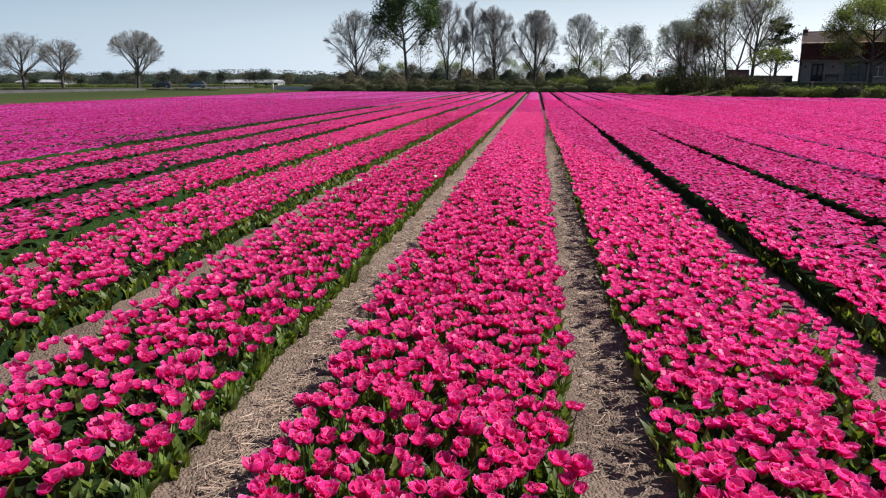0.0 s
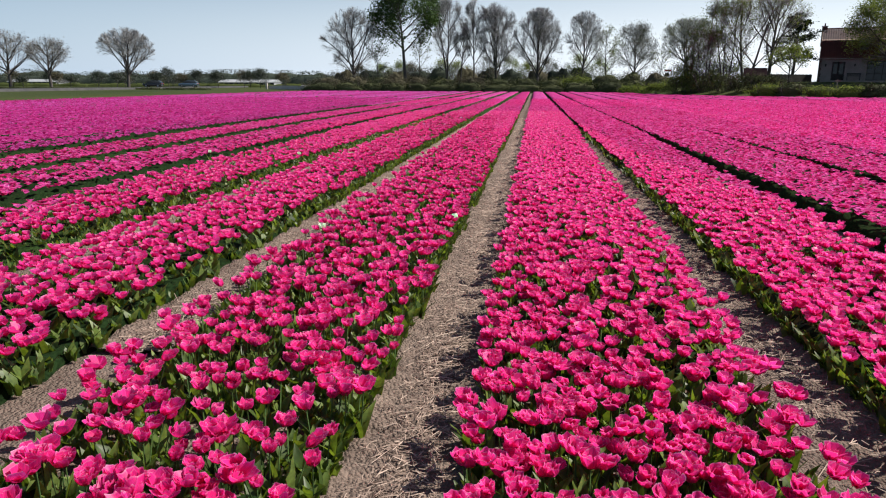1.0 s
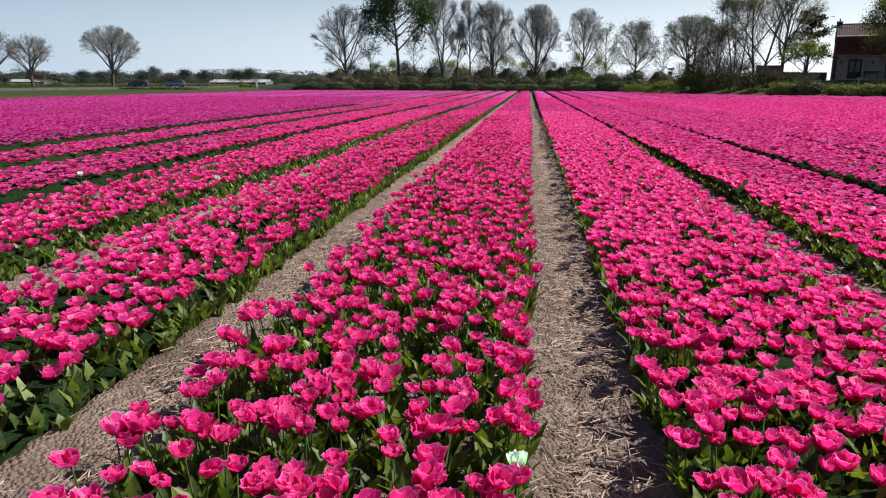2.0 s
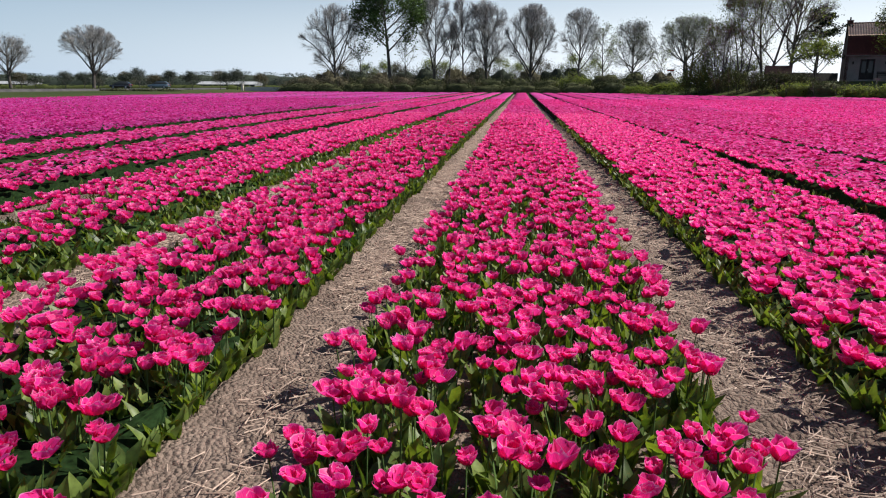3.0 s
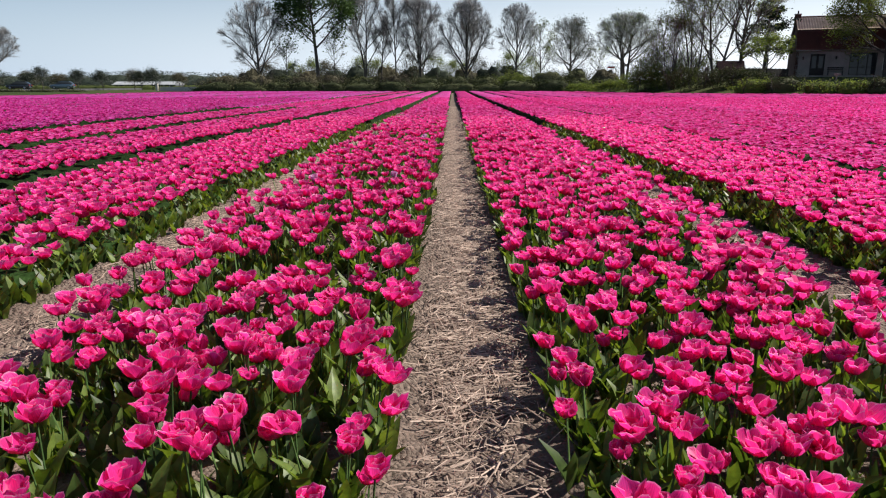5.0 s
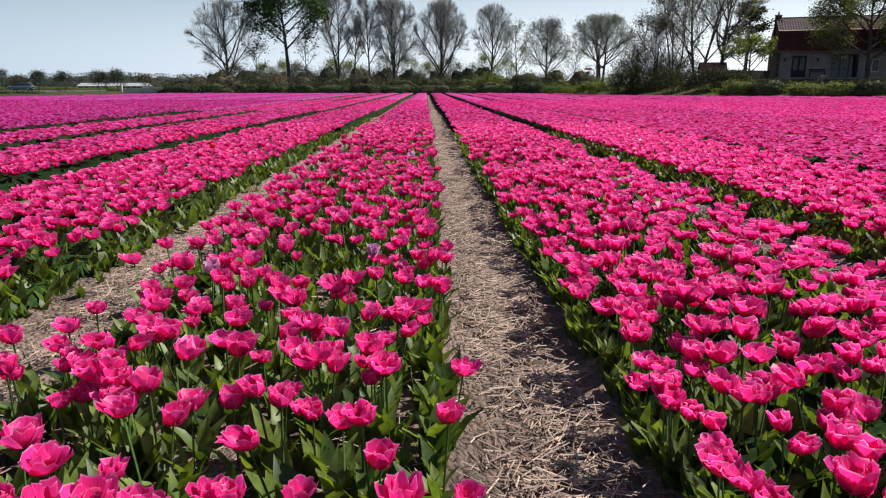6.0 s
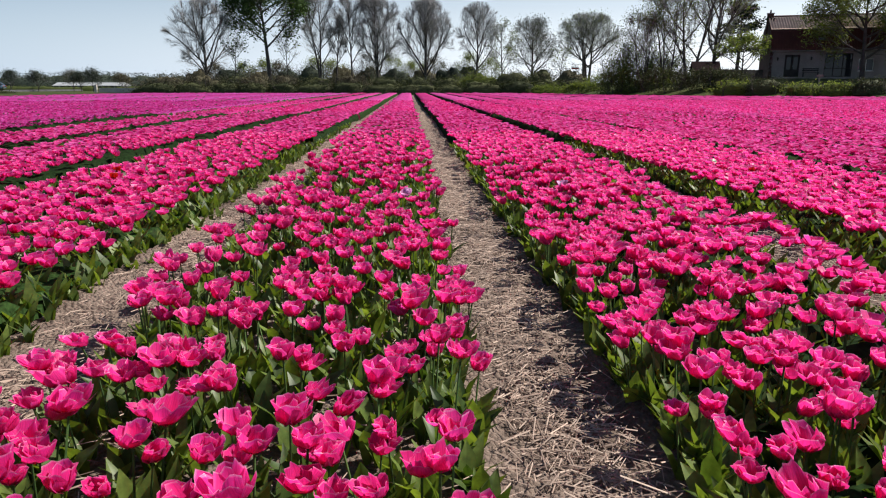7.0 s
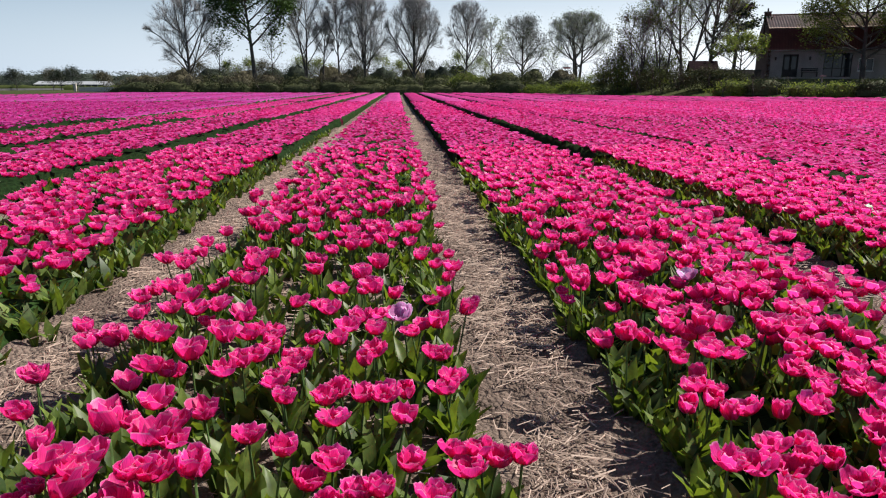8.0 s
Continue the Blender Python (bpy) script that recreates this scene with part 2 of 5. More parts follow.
M_WHITEPAINT = rough_mat("white_paint", (0.70, 0.70, 0.68), (0.82, 0.82, 0.80), 1.0, 30, 0.5, 0.1, 0.005)
M_ZINC = rough_mat("grey_sheet", (0.30, 0.31, 0.32), (0.48, 0.49, 0.50), 0.5, 6, 0.55, 0.1, 0.01)
M_POST = rough_mat("weathered_post", (0.16, 0.14, 0.12), (0.30, 0.27, 0.23), 3, 30, 0.9, 0.4, 0.01)
M_TYRE = rough_mat("rubber", (0.015, 0.015, 0.015), (0.03, 0.03, 0.03), 4, 40, 0.8)
M_SIGNRED = rough_mat("sign_red", (0.45, 0.03, 0.03), (0.6, 0.05, 0.05), 4, 40, 0.5, 0.05)
M_CONCRETE = rough_mat("concrete", (0.42, 0.38, 0.34), (0.58, 0.53, 0.47), 0.6, 9, 0.9, 0.3, 0.02)


def paint_mat(name, col):
    m, nt, bsdf, out = mat_base(name)
    n = noise_node(nt, 3.0)
    r = ramp(nt, n.outputs[0], [(0.3, tuple(c * 0.85 for c in col)), (0.7, col)])
    nt.links.new(r.outputs[0], bsdf.inputs["Base Color"])
    bsdf.inputs["Roughness"].default_value = 0.25
    bsdf.inputs["Coat Weight"].default_value = 0.8
    bsdf.inputs["Coat Roughness"].default_value = 0.05
    return m


M_CARBLACK = paint_mat("car_paint_black", (0.012, 0.013, 0.016))
M_CARBLUE = paint_mat("car_paint_blue", (0.10, 0.15, 0.20))


def glass_mat(name):
    m, nt, bsdf, out = mat_base(name)
    bsdf.inputs["Base Color"].default_value = (0.02, 0.024, 0.028, 1)
    bsdf.inputs["Roughness"].default_value = 0.06
    bsdf.inputs["Specular IOR Level"].default_value = 0.3
    return m


M_GLASS = glass_mat("window_glass")

# ---- mesh helpers ----


def mesh_np(name, V, quads=None, tris=None, mats=(), qmi=None, tmi=None, uv=None, smooth=False):
    """A mesh from arrays of vertices, quads and triangles, with one UV for each vertex."""
    V = np.asarray(V, np.float32).reshape(-1, 3)
    quads = np.zeros((0, 4), np.int32) if quads is None else np.asarray(quads, np.int32).reshape(-1, 4)
    tris = np.zeros((0, 3), np.int32) if tris is None else np.asarray(tris, np.int32).reshape(-1, 3)
    me = bpy.data.meshes.new(name)
    me.vertices.add(len(V))
    me.vertices.foreach_set("co", V.ravel())
    idx = np.concatenate([quads.ravel(), tris.ravel()])
    me.loops.add(len(idx))
    me.loops.foreach_set("vertex_index", idx)
    starts = np.concatenate([np.arange(len(quads)) * 4, len(quads) * 4 + np.arange(len(tris)) * 3])
    me.polygons.add(len(starts))
    me.polygons.foreach_set("loop_start", starts.astype(np.int32))
    for m in mats:
        me.materials.append(m)
    if qmi is not None or tmi is not None:
        mi = np.concatenate([np.zeros(len(quads), np.int32) if qmi is None else np.asarray(qmi, np.int32),
                             np.zeros(len(tris), np.int32) if tmi is None else np.asarray(tmi, np.int32)])
        me.polygons.foreach_set("material_index", mi)
    if smooth:
        me.polygons.foreach_set("use_smooth", np.ones(len(starts), bool))
    if uv is not None:
        lay = me.uv_layers.new(name="UVMap")
        lay.data.foreach_set("uv", np.asarray(uv, np.float32)[idx].ravel())
    me.update(calc_edges=True)
    return me


def part(name, bm, material, parent, label=""):
    """Links a bmesh as one mesh object under a thing or part."""
    me = bpy.data.meshes.new(name)
    bm.to_mesh(me)
    bm.free()
    me.materials.append(material)
    ob = new(name, me)
    ob.parent = parent
    if label:
        ob["label"] = label
    return ob


def part_np(name, me, parent, label="", kind=""):
    ob = new(name, me)
    ob.parent = parent
    tagged(ob, label=label, kind=kind)
    return ob


YON = 1.11         # the land beyond the field is drawn up on a plan of this scale


def yonder(x, y, z=0.0):
    """From the plan of the land beyond the field to the world."""
    return x * YON, (y - 9.743) * YON + 9.575, z * YON


def thing(name, place, label, category, group="", kind="", rz=0.0):
    ob = new(name)
    ob.empty_display_size = 0.2
    if place[1] > 70:
        ob.matrix_world = pose(*yonder(*place), 0, 0, rz) @ Matrix.Scale(YON, 4)
    else:
        ob.matrix_world = pose(*place, 0, 0, rz)
    return tagged(ob, label, category, group, kind)


def bm_box(bm, lo, hi, bevel=0.0):
    r = bmesh.ops.create_cube(bm, size=1.0)
    vs = r["verts"]
    for v in vs:
        v.co = Vector([lo[k] + (v.co[k] + 0.5) * (hi[k] - lo[k]) for k in range(3)])
    if bevel:
        es = list({e for v in vs for e in v.link_edges})
        bmesh.ops.bevel(bm, geom=es, offset=bevel, segments=2, affect="EDGES", profile=0.6)
    return bm


def box(lo, hi, bevel=0.0):
    return bm_box(bmesh.new(), lo, hi, bevel)


def value_noise(x, y, seed=0):
    """Smooth noise 0 to 1 on arrays."""
    xi, yi = np.floor(x).astype(np.int64), np.floor(y).astype(np.int64)
    fx, fy = x - xi, y - yi
    fx, fy = fx * fx * (3 - 2 * fx), fy * fy * (3 - 2 * fy)

    def h(a, b):
        n = (a * 374761393 + b * 668265263 + seed * 69069) & 0x7FFFFFFF
        n = ((n ^ (n >> 13)) * 1274126177) & 0x7FFFFFFF
        return ((n ^ (n >> 16)) & 0xFFFF) / 65535.0

    return (h(xi, yi) * (1 - fx) + h(xi + 1, yi) * fx) * (1 - fy) + (h(xi, yi + 1) * (1 - fx) + h(xi + 1, yi + 1) * fx) * fy


def scatter(templates, which, pos, rz, tilt, tdir, scale):
    """Joins copies of templates (V, quads, tris, uv, qmi, tmi): one for each place, leaned by tilt towards tdir."""
    outV, outQ, outT, outU, outQM, outTM = [], [], [], [], [], []
    base = 0
    for k, (V, Q, T, U, QM, TM) in enumerate(templates):
        sel = np.nonzero(which == k)[0]
        n = len(sel)
        if not n:
            continue
        c, s = np.cos(rz[sel]), np.sin(rz[sel])
        X = V[None, :, :] * scale[sel][:, None, None]
        x = X[..., 0] * c[:, None] - X[..., 1] * s[:, None]
        y = X[..., 0] * s[:, None] + X[..., 1] * c[:, None]
        z = X[..., 2]
        lean = np.tan(tilt[sel])[:, None] * z * np.clip(z / 0.25, 0.0, 1.3)
        x = x + lean * np.cos(tdir[sel])[:, None] + pos[sel, 0][:, None]
        y = y + lean * np.sin(tdir[sel])[:, None] + pos[sel, 1][:, None]
        z = z + pos[sel, 2][:, None]
        outV.append(np.stack([x, y, z], -1).reshape(-1, 3))
        off = base + np.arange(n)[:, None, None] * len(V)
        outQ.append((Q[None] + off).reshape(-1, 4))
        outT.append((T[None] + off).reshape(-1, 3))
        outU.append(np.tile(U, (n, 1)))
        outQM.append(np.tile(QM, n))
        outTM.append(np.tile(TM, n))
        base += n * len(V)
    if not outV:
        return None
    return tuple(np.concatenate(a) for a in (outV, outQ, outT, outU, outQM, outTM))


class Soup:
    """Collects vertices, quads and triangles of one template."""

    def __init__(self):
        self.V, self.Q, self.T, self.U, self.QM, self.TM = [], [], [], [], [], []

    def sheet(self, P, mi, uv=None):
        """P: rows x columns x 3 points as a sheet of quads."""
        r, c = P.shape[:2]
        b = len(self.V)
        self.V += P.reshape(-1, 3).tolist()
        if uv is None:
            vv, uu = np.meshgrid(np.linspace(0, 1, r), np.linspace(0, 1, c), indexing="ij")
            uv = np.stack([uu, vv], -1)
        self.U += uv.reshape(-1, 2).tolist()
        for i in range(r - 1):
            for j in range(c - 1):
                a = b + i * c + j
                self.Q.append((a, a + 1, a + c + 1, a + c))
                self.QM.append(mi)

    def done(self):
        return (np.array(self.V, float), np.array(self.Q, np.int64).reshape(-1, 4), np.array(self.T, np.int64).reshape(-1, 3),
                np.array(self.U, float), np.array(self.QM, np.int64), np.array(self.TM, np.int64))


# ---- tulips ----
BLOOM_Z = 0.242


def petal_points(rng, ang, rows, cols, width, reach, rise, flare, ruffle, z0=0.0, r0=0.004):
    """One petal of a cup-shaped bloom, as rows x columns of points round the bloom's axis."""
    u = np.linspace(0, 1, rows + 1)[:, None]
    v = np.linspace(-1, 1, cols + 1)[None, :]
    w = width * (0.28 + 0.72 * np.sin(np.pi * np.clip(u * 0.62 + 0.10, 0, 1)) ** 0.9) * np.sqrt(np.clip(1 - 0.45 * u ** 6, 0.05, 1))
    r = r0 + reach * np.sin(u * np.pi * 0.5) ** 0.75 + flare * u ** 3
    z = z0 + rise * (0.15 * u + 0.85 * u ** 1.35) - 0.06 * rise * (v ** 4) * u ** 3
    rad = r - 0.45 * w * v ** 2 * (1 - 0.35 * u)
    tang = v * w
    wob = ruffle * (u ** 2) * rng.normal(size=(rows + 1, cols + 1))
    rad = rad + wob
    z = z + 0.8 * ruffle * (u ** 2) * rng.normal(size=(rows + 1, cols + 1))
    ca, sa = math.cos(ang), math.sin(ang)
    return np.stack([rad * ca - tang * sa, rad * sa + tang * ca, z + 0 * v], -1)


BLOOM = 1.19       # size of a bloom against the shape numbers below


def petal_set(rng, openness, count_out, count_in, size=BLOOM):
    """Angles and shape numbers of a bloom's petals."""
    specs = []
    a0 = rng.uniform(0, 6.28)
    for k in range(count_out):
        specs.append((a0 + k * 2 * math.pi / count_out + rng.normal() * 0.1, 0.0235 * rng.uniform(0.9, 1.12),
                      0.0255 * openness * rng.uniform(0.9, 1.12), 0.040 * rng.uniform(0.85, 1.08) / (0.65 + 0.35 * openness),
                      0.008 * (openness - 0.6) * rng.uniform(0.2, 1.5), 0.0036))
    for k in range(count_in):
        specs.append((a0 + 0.5 + k * 2 * math.pi / max(count_in, 1) + rng.normal() * 0.2, 0.0185 * rng.uniform(0.85, 1.1),
                      0.0175 * openness * rng.uniform(0.6, 1.15), 0.041 * rng.uniform(0.8, 1.1),
                      0.005 * rng.uniform(-0.8, 1.2), 0.0062))
    return [(a, w * size, re_ * size, ri * size, fl * size, ru * size) for a, w, re_, ri, fl, ru in specs]


def leaf_points(rng, ang, length, width, arch, lift, rows, cols, r0=0.006):
    """A blade that rises from the ground and arches outward, folded along its middle."""
    u = np.linspace(0, 1, rows + 1)[:, None]
    v = np.linspace(-1, 1, cols + 1)[None, :]
    w = width * np.sin(np.pi * np.clip(0.13 + 0.87 * u, 0, 1)) ** 0.75 + 0.001
    rad = r0 + arch * u ** 1.7 * length
    z = lift * length * (u - 0.30 * arch * u ** 2.6)
    twist = rng.normal() * 0.5
    t = v * w
    fold = 0.35 * w * np.abs(v)
    ca, sa = math.cos(ang), math.sin(ang)
    tx, ty = -math.sin(ang + twist * 0.5), math.cos(ang + twist * 0.5)
    wav = 0.12 * width * np.sin(u * 9 + rng.uniform(0, 6)) * v
    x = (rad - fold * 0.6) * ca + t * tx
    y = (rad - fold * 0.6) * sa + t * ty
    return np.stack([x, y, z + fold * 0.5 + wav], -1)


def stem_points(bend, bdir, z1, r, sides=3, rows=2):
    u = np.linspace(0, 1, rows + 1)[:, None]
    a = np.linspace(0, 2 * math.pi, sides + 1)[None, :]
    x = bend * u ** 2 * math.cos(bdir) + r * np.cos(a)
    y = bend * u ** 2 * math.sin(bdir) + r * np.sin(a)
    return np.stack([x, y, z1 * u + 0 * a], -1)


def tulip_template(rng, rows, cols, n_out, n_in, leaves, leaf_rows, leaf_cols, stem_rows, openness, size=BLOOM):
    s = Soup()
    zt = BLOOM_Z * rng.uniform(0.86, 1.06)
    size = size * rng.uniform(0.80, 1.12)
    for k, (ang, w, reach, rise, flare, ruf) in enumerate(petal_set(rng, openness, n_out, n_in, size)):
        inner = k >= n_out
        s.sheet(petal_points(rng, ang, max(rows - 1, 1) if inner else rows, cols, w, reach, rise, flare, ruf, zt - 0.006), 0)
    if stem_rows:
        s.sheet(stem_points(0, 0, zt, 0.0032, 3, stem_rows), 2)
    a0 = rng.uniform(0, 6.28)
    for k in range(leaves):
        s.sheet(leaf_points(rng, a0 + k * 2.3 + rng.normal() * 0.3, rng.uniform(0.13, 0.20), rng.uniform(0.016, 0.029),
                            rng.uniform(0.15, 0.5), rng.uniform(0.78, 0.98), leaf_rows, leaf_cols), 1)
    return s.done()


# ---- plan of the field ----
PATHS = [-7.88, -5.82, -3.72, -1.75, 0.09, 2.0, 3.95, 5.80, 7.72, 9.68]   # middle of each walking path
while PATHS[0] > -36:
    PATHS.insert(0, PATHS[0] - 1.95)
while PATHS[-1] < 58:
    PATHS.append(PATHS[-1] + 1.97)
PURPLE_X = -7.88
Y_START = -17.0


def far_edge(x):
    """Where the field ends, ahead, at each x: straight at the hedge, then back along the garden bank."""
    return np.interp(x, [-40, 11, 15.5, 18.5, 25, 34, 60], [111, 108, 100, 88, 78.5, 74.5, 63])


def field_end(x):
    """The same edge in the world."""
    return yonder(0.0, far_edge(np.asarray(x) / YON))[1]


def flight_x(y):
    """The middle of the stretch of plants that is built finest."""
    return np.interp(y, [-6, 2, 9, 15, 25, 34], [3.3, 2.0, 1.0, 0.15, -0.3, -0.3])


def fine_stretch(x, y):
    return (y > -4.0) & (y < 30.5) & (np.abs(x - flight_x(y)) < 1.4)


def middle_stretch(x, y):
    return (y > -5.0) & (y < 35) & (np.abs(x - flight_x(y)) < 4.4)


def sown_stretch(x, y):
    """Where blooms stand singly over the leaves, further off than the middle stretch."""
    return (y > -5.0) & (y < 46) & (np.abs(x - flight_x(y)) < 9.5)


def outer_stretch(x, y):
    return (y > -5.0) & (y < 66) & (x > -3 - (y + 6) * 0.95) & (x < 6 + (y + 6) * 0.72)

# ---- ground ----


def ground_sheet():
    xs = np.concatenate([[-3000, -1500, -800, -400], np.linspace(-200, 200, 41), [400, 800, 1500, 3000]])
    ys = np.concatenate([[-1500, -700, -300], np.linspace(-120, 400, 53), [700, 1300, 2200, 3500]])
    X, Y = np.meshgrid(xs, ys)
    s = Soup()
    s.sheet(np.stack([X, Y, np.full_like(X, -0.03)], -1), 0)
    V, Q, T, U, QM, TM = s.done()
    ob = new("ground", mesh_np("ground", V, Q, mats=[M_MEADOW], smooth=True))
    return tagged(ob, "flat green and straw-coloured meadow land round the field", "ground", kind="structure")


ground_sheet()


def field_soil():
    """The tilled sheet under all beds, ending at the hedge and the garden bank."""
    xs = np.linspace(-38.5, 60, 94)
    s = np.linspace(0, 1, 60)[:, None]
    X = np.broadcast_to(xs[None, :], (60, 94))
    Y = Y_START + s * (field_end(xs)[None, :] + 0.6 - Y_START)
    Z = 0.0 * X - 0.012
    sp = Soup()
    sp.sheet(np.stack([X, Y, Z], -1), 0)
    V, Q, T, U, QM, TM = sp.done()
    ob = new("field_soil", mesh_np("field_soil", V, Q, mats=[M_SOIL]))
    return tagged(ob, "dry grey-brown tilled soil under the flower beds", "soil", kind="structure")


field_soil()


def trodden_path(xc, y0, y1, seed, step=0.04):
    """A walking path between two beds: crumbly uneven soil, with a slight hollow."""
    rng = np.random.default_rng(seed)
    nx = int(0.6 / step)
    ny = int((y1 - y0) / step)
    x = np.linspace(-0.34, 0.34, nx)
    y = np.linspace(y0, y1, ny)
    X, Y = np.meshgrid(x, y)
    wx = X + xc
    clod = value_noise(wx * 13, Y * 13, seed) - 0.5
    clod2 = value_noise(wx * 29, Y * 29, seed + 5) - 0.5
    big = value_noise(wx * 3.5, Y * 2.2, seed + 9) - 0.5
    Z = 0.034 * clod + 0.022 * clod2 + 0.02 * big + 0.035 * (np.abs(X) / 0.34) ** 3 + rng.normal(size=X.shape) * 0.003 + 0.012
    Z[:, 0] = Z[:, -1] = -0.02
    s = np.stack([wx, Y, Z], -1)
    b = np.arange(ny * nx).reshape(ny, nx)
    Q = np.stack([b[:-1, :-1], b[:-1, 1:], b[1:, 1:], b[1:, :-1]], -1).reshape(-1, 4)
    ob = new("path", mesh_np("path", s.reshape(-1, 3), Q, mats=[M_SOIL], smooth=True))
    return tagged(ob, "trodden dry soil path with clods between tulip beds", "path", "paths between beds", "structure")


def straw_litter(xc, y0, y1, per_m2, seed, lean=0.06, spread=0.10):
    """Loose cut straw lying on a path, thicker along one side."""
    rng = np.random.default_rng(seed)
    n = int((y1 - y0) * 0.40 * per_m2)
    x = xc + lean + rng.normal(size=n) * spread
    y = rng.uniform(y0, y1, n)
    keep = (np.abs(x - xc) < spread * 2.4) & (value_noise(x * 4, y * 2.3, seed) + rng.uniform(-0.35, 0.35, n) > 0.36)
    x, y = x[keep], y[keep]
    n = len(x)
    L = rng.gamma(3.0, 0.0165, n) + 0.010
    w = rng.uniform(0.0009, 0.0029, n)
    a = rng.uniform(0, np.pi, n)
    up = rng.normal(size=n) * 0.16
    z = 0.016 + rng.uniform(0, 0.034, n) + 0.035 * np.clip(np.abs(x - xc) / 0.34, 0, 1) ** 3
    dx, dy, dz = np.cos(a) * np.cos(up), np.sin(a) * np.cos(up), np.sin(up)
    nx_, ny_ = -np.sin(a), np.cos(a)
    bend = rng.normal(size=n) * 0.10
    rows = []
    for u in (-0.5, 0.5):
        off = bend * (0.25 - u * u) * L * 2
        cx, cy, cz = x + dx * L * u + nx_ * off, y + dy * L * u + ny_ * off, z + dz * L * u
        for sx, sz in ((-1, 0), (0, 1.2), (1, 0)):
            rows.append(np.stack([cx + nx_ * w * sx, cy + ny_ * w * sx, cz + w * sz], -1))
    V = np.stack(rows, 1).reshape(-1, 3)
    q = np.array([[0, 1, 4, 3], [1, 2, 5, 4]])
    Q = (q[None] + np.arange(n)[:, None, None] * 6).reshape(-1, 4)
    ob = new("straw", mesh_np("straw", V, Q, mats=[M_STRAW]))
    return tagged(ob, "loose pale cut straw scattered on the soil path", "straw", "straw on the paths", "stuff")


for k, (pc, y0, y1, dens, step) in enumerate([(0.09, 3.0, 13.0, 1300, 0.036), (0.09, 13.0, 33.0, 4200, 0.024), (0.09, 33.0, 52.0, 900, 0.05),
                                              (2.0, -6.0, 14.0, 2000, 0.028), (2.0, 14.0, 33.0, 1000, 0.045),
                                              (3.95, -5.0, 20.0, 1000, 0.034), (-1.75, 6.0, 18.0, 1100, 0.04), (-1.75, 18.0, 44.0, 1700, 0.036)]):
    trodden_path(pc, y0, y1, 20 + k, step)
    straw_litter(pc, y0, y1, dens, 40 + k, 0.01)
# dry stalks between the plants of the thinner bed
straw_litter(-0.85, 20.0, 29.5, 1300, 60, 0.0, 0.34)

# ---- beds of tulips ----
trng = np.random.default_rng(7)
FINE = [tulip_template(trng, 3, 3, 6, int(trng.integers(3, 6)), 3, 3, 2, 1, trng.uniform(0.8, 1.3)) for _ in range(18)]
MIDDLE = [tulip_template(trng, 2, 1, 5, 3, 2, 2, 1, 0, trng.uniform(0.95, 1.35), 1.24) for _ in range(12)]


def tuft_template(rng, rows, cols):
    """Leaves without a bloom, that fill the bed between the flowering plants."""
    s = Soup()
    for k in range(4):
        s.sheet(leaf_points(rng, k * 1.57 + rng.normal() * 0.3, rng.uniform(0.10, 0.19), rng.uniform(0.015, 0.029), rng.uniform(0.15, 0.55), rng.uniform(0.75, 0.98), rows, cols), 0)
    return s.done()


TUFTS = [tuft_template(trng, 3, 2) for _ in range(8)]
PLAIN_TUFTS = [tuft_template(trng, 2, 1) for _ in range(8)]


def outer_template(rng):
    """A far bloom: an open, uneven cup of a few petals."""
    s = Soup()
    n = 4
    a0 = rng.uniform(0, 6)
    b = 0
    s.V.append((0, 0, BLOOM_Z - 0.01))
    s.U.append((0.5, 0.1))
    for k in range(n):
        a = a0 + k * 2 * math.pi / n + rng.normal() * 0.2
        r = 0.050 * rng.uniform(0.8, 1.25)
        s.V.append((r * math.cos(a), r * math.sin(a), BLOOM_Z + rng.uniform(0.012, 0.036)))
        s.U.append((0.5, 0.8) if k % 2 else (0.03, 0.97))
    for k in range(n):
        s.T.append((0, 1 + k, 1 + (k + 1) % n))
        s.TM.append(0)
    s.T.append((1, 2, 3))
    s.TM.append(0)
    return s.done()


OUTER = [outer_template(trng) for _ in range(10)]
SINGLES = []       # places of the tulips built as things of their own


def single_stretch(x, y):
    return (np.abs(x - 0.1) < 0.95) & (((y > 16.3) & (y < 17.6)) | ((y > 26.2) & (y < 27.5)))


def bed_places(x0, x1, y0, y1, step, rng, gaps=0.25, clump=True):
    """Planting places over a bed, thinned unevenly: bulbs stand in clumps of a few."""
    big = step * 1.72 if clump else step
    nx, ny = max(int(round((x1 - x0) / big)), 1), int((y1 - y0) / big)
    gx, gy = np.meshgrid((np.arange(nx) + 0.5) / nx * (x1 - x0) + x0, y0 + (np.arange(ny) + 0.5) * big)
    gx = gx.ravel() + rng.normal(size=gx.size) * big * 0.26
    gy = gy.ravel() + rng.normal(size=gy.size) * big * 0.36
    if clump:
        many = 1 + np.floor(np.clip(rng.normal(size=gx.size) * 1.1 + 2.4, 0, 5)).astype(int)
        gx, gy = np.repeat(gx, many), np.repeat(gy, many)
        gx = gx + rng.normal(size=gx.size) * step * 0.52
        gy = gy + rng.normal(size=gy.size) * step * 0.52
    gx = np.clip(gx, x0 - 0.03 + rng.uniform(0, 0.04, gx.size), x1 + 0.03 - rng.uniform(0, 0.04, gx.size))
    thin = value_noise(gx * 1.3, gy * 0.9, 11) * 0.55 + value_noise(gx * 4.0, gy * 4.0, 12) * 0.45
    keep = thin + rng.uniform(-0.12, 0.12, len(gx)) > gaps
    keep &= gy < field_end(gx) - 0.2
    return gx[keep], gy[keep]


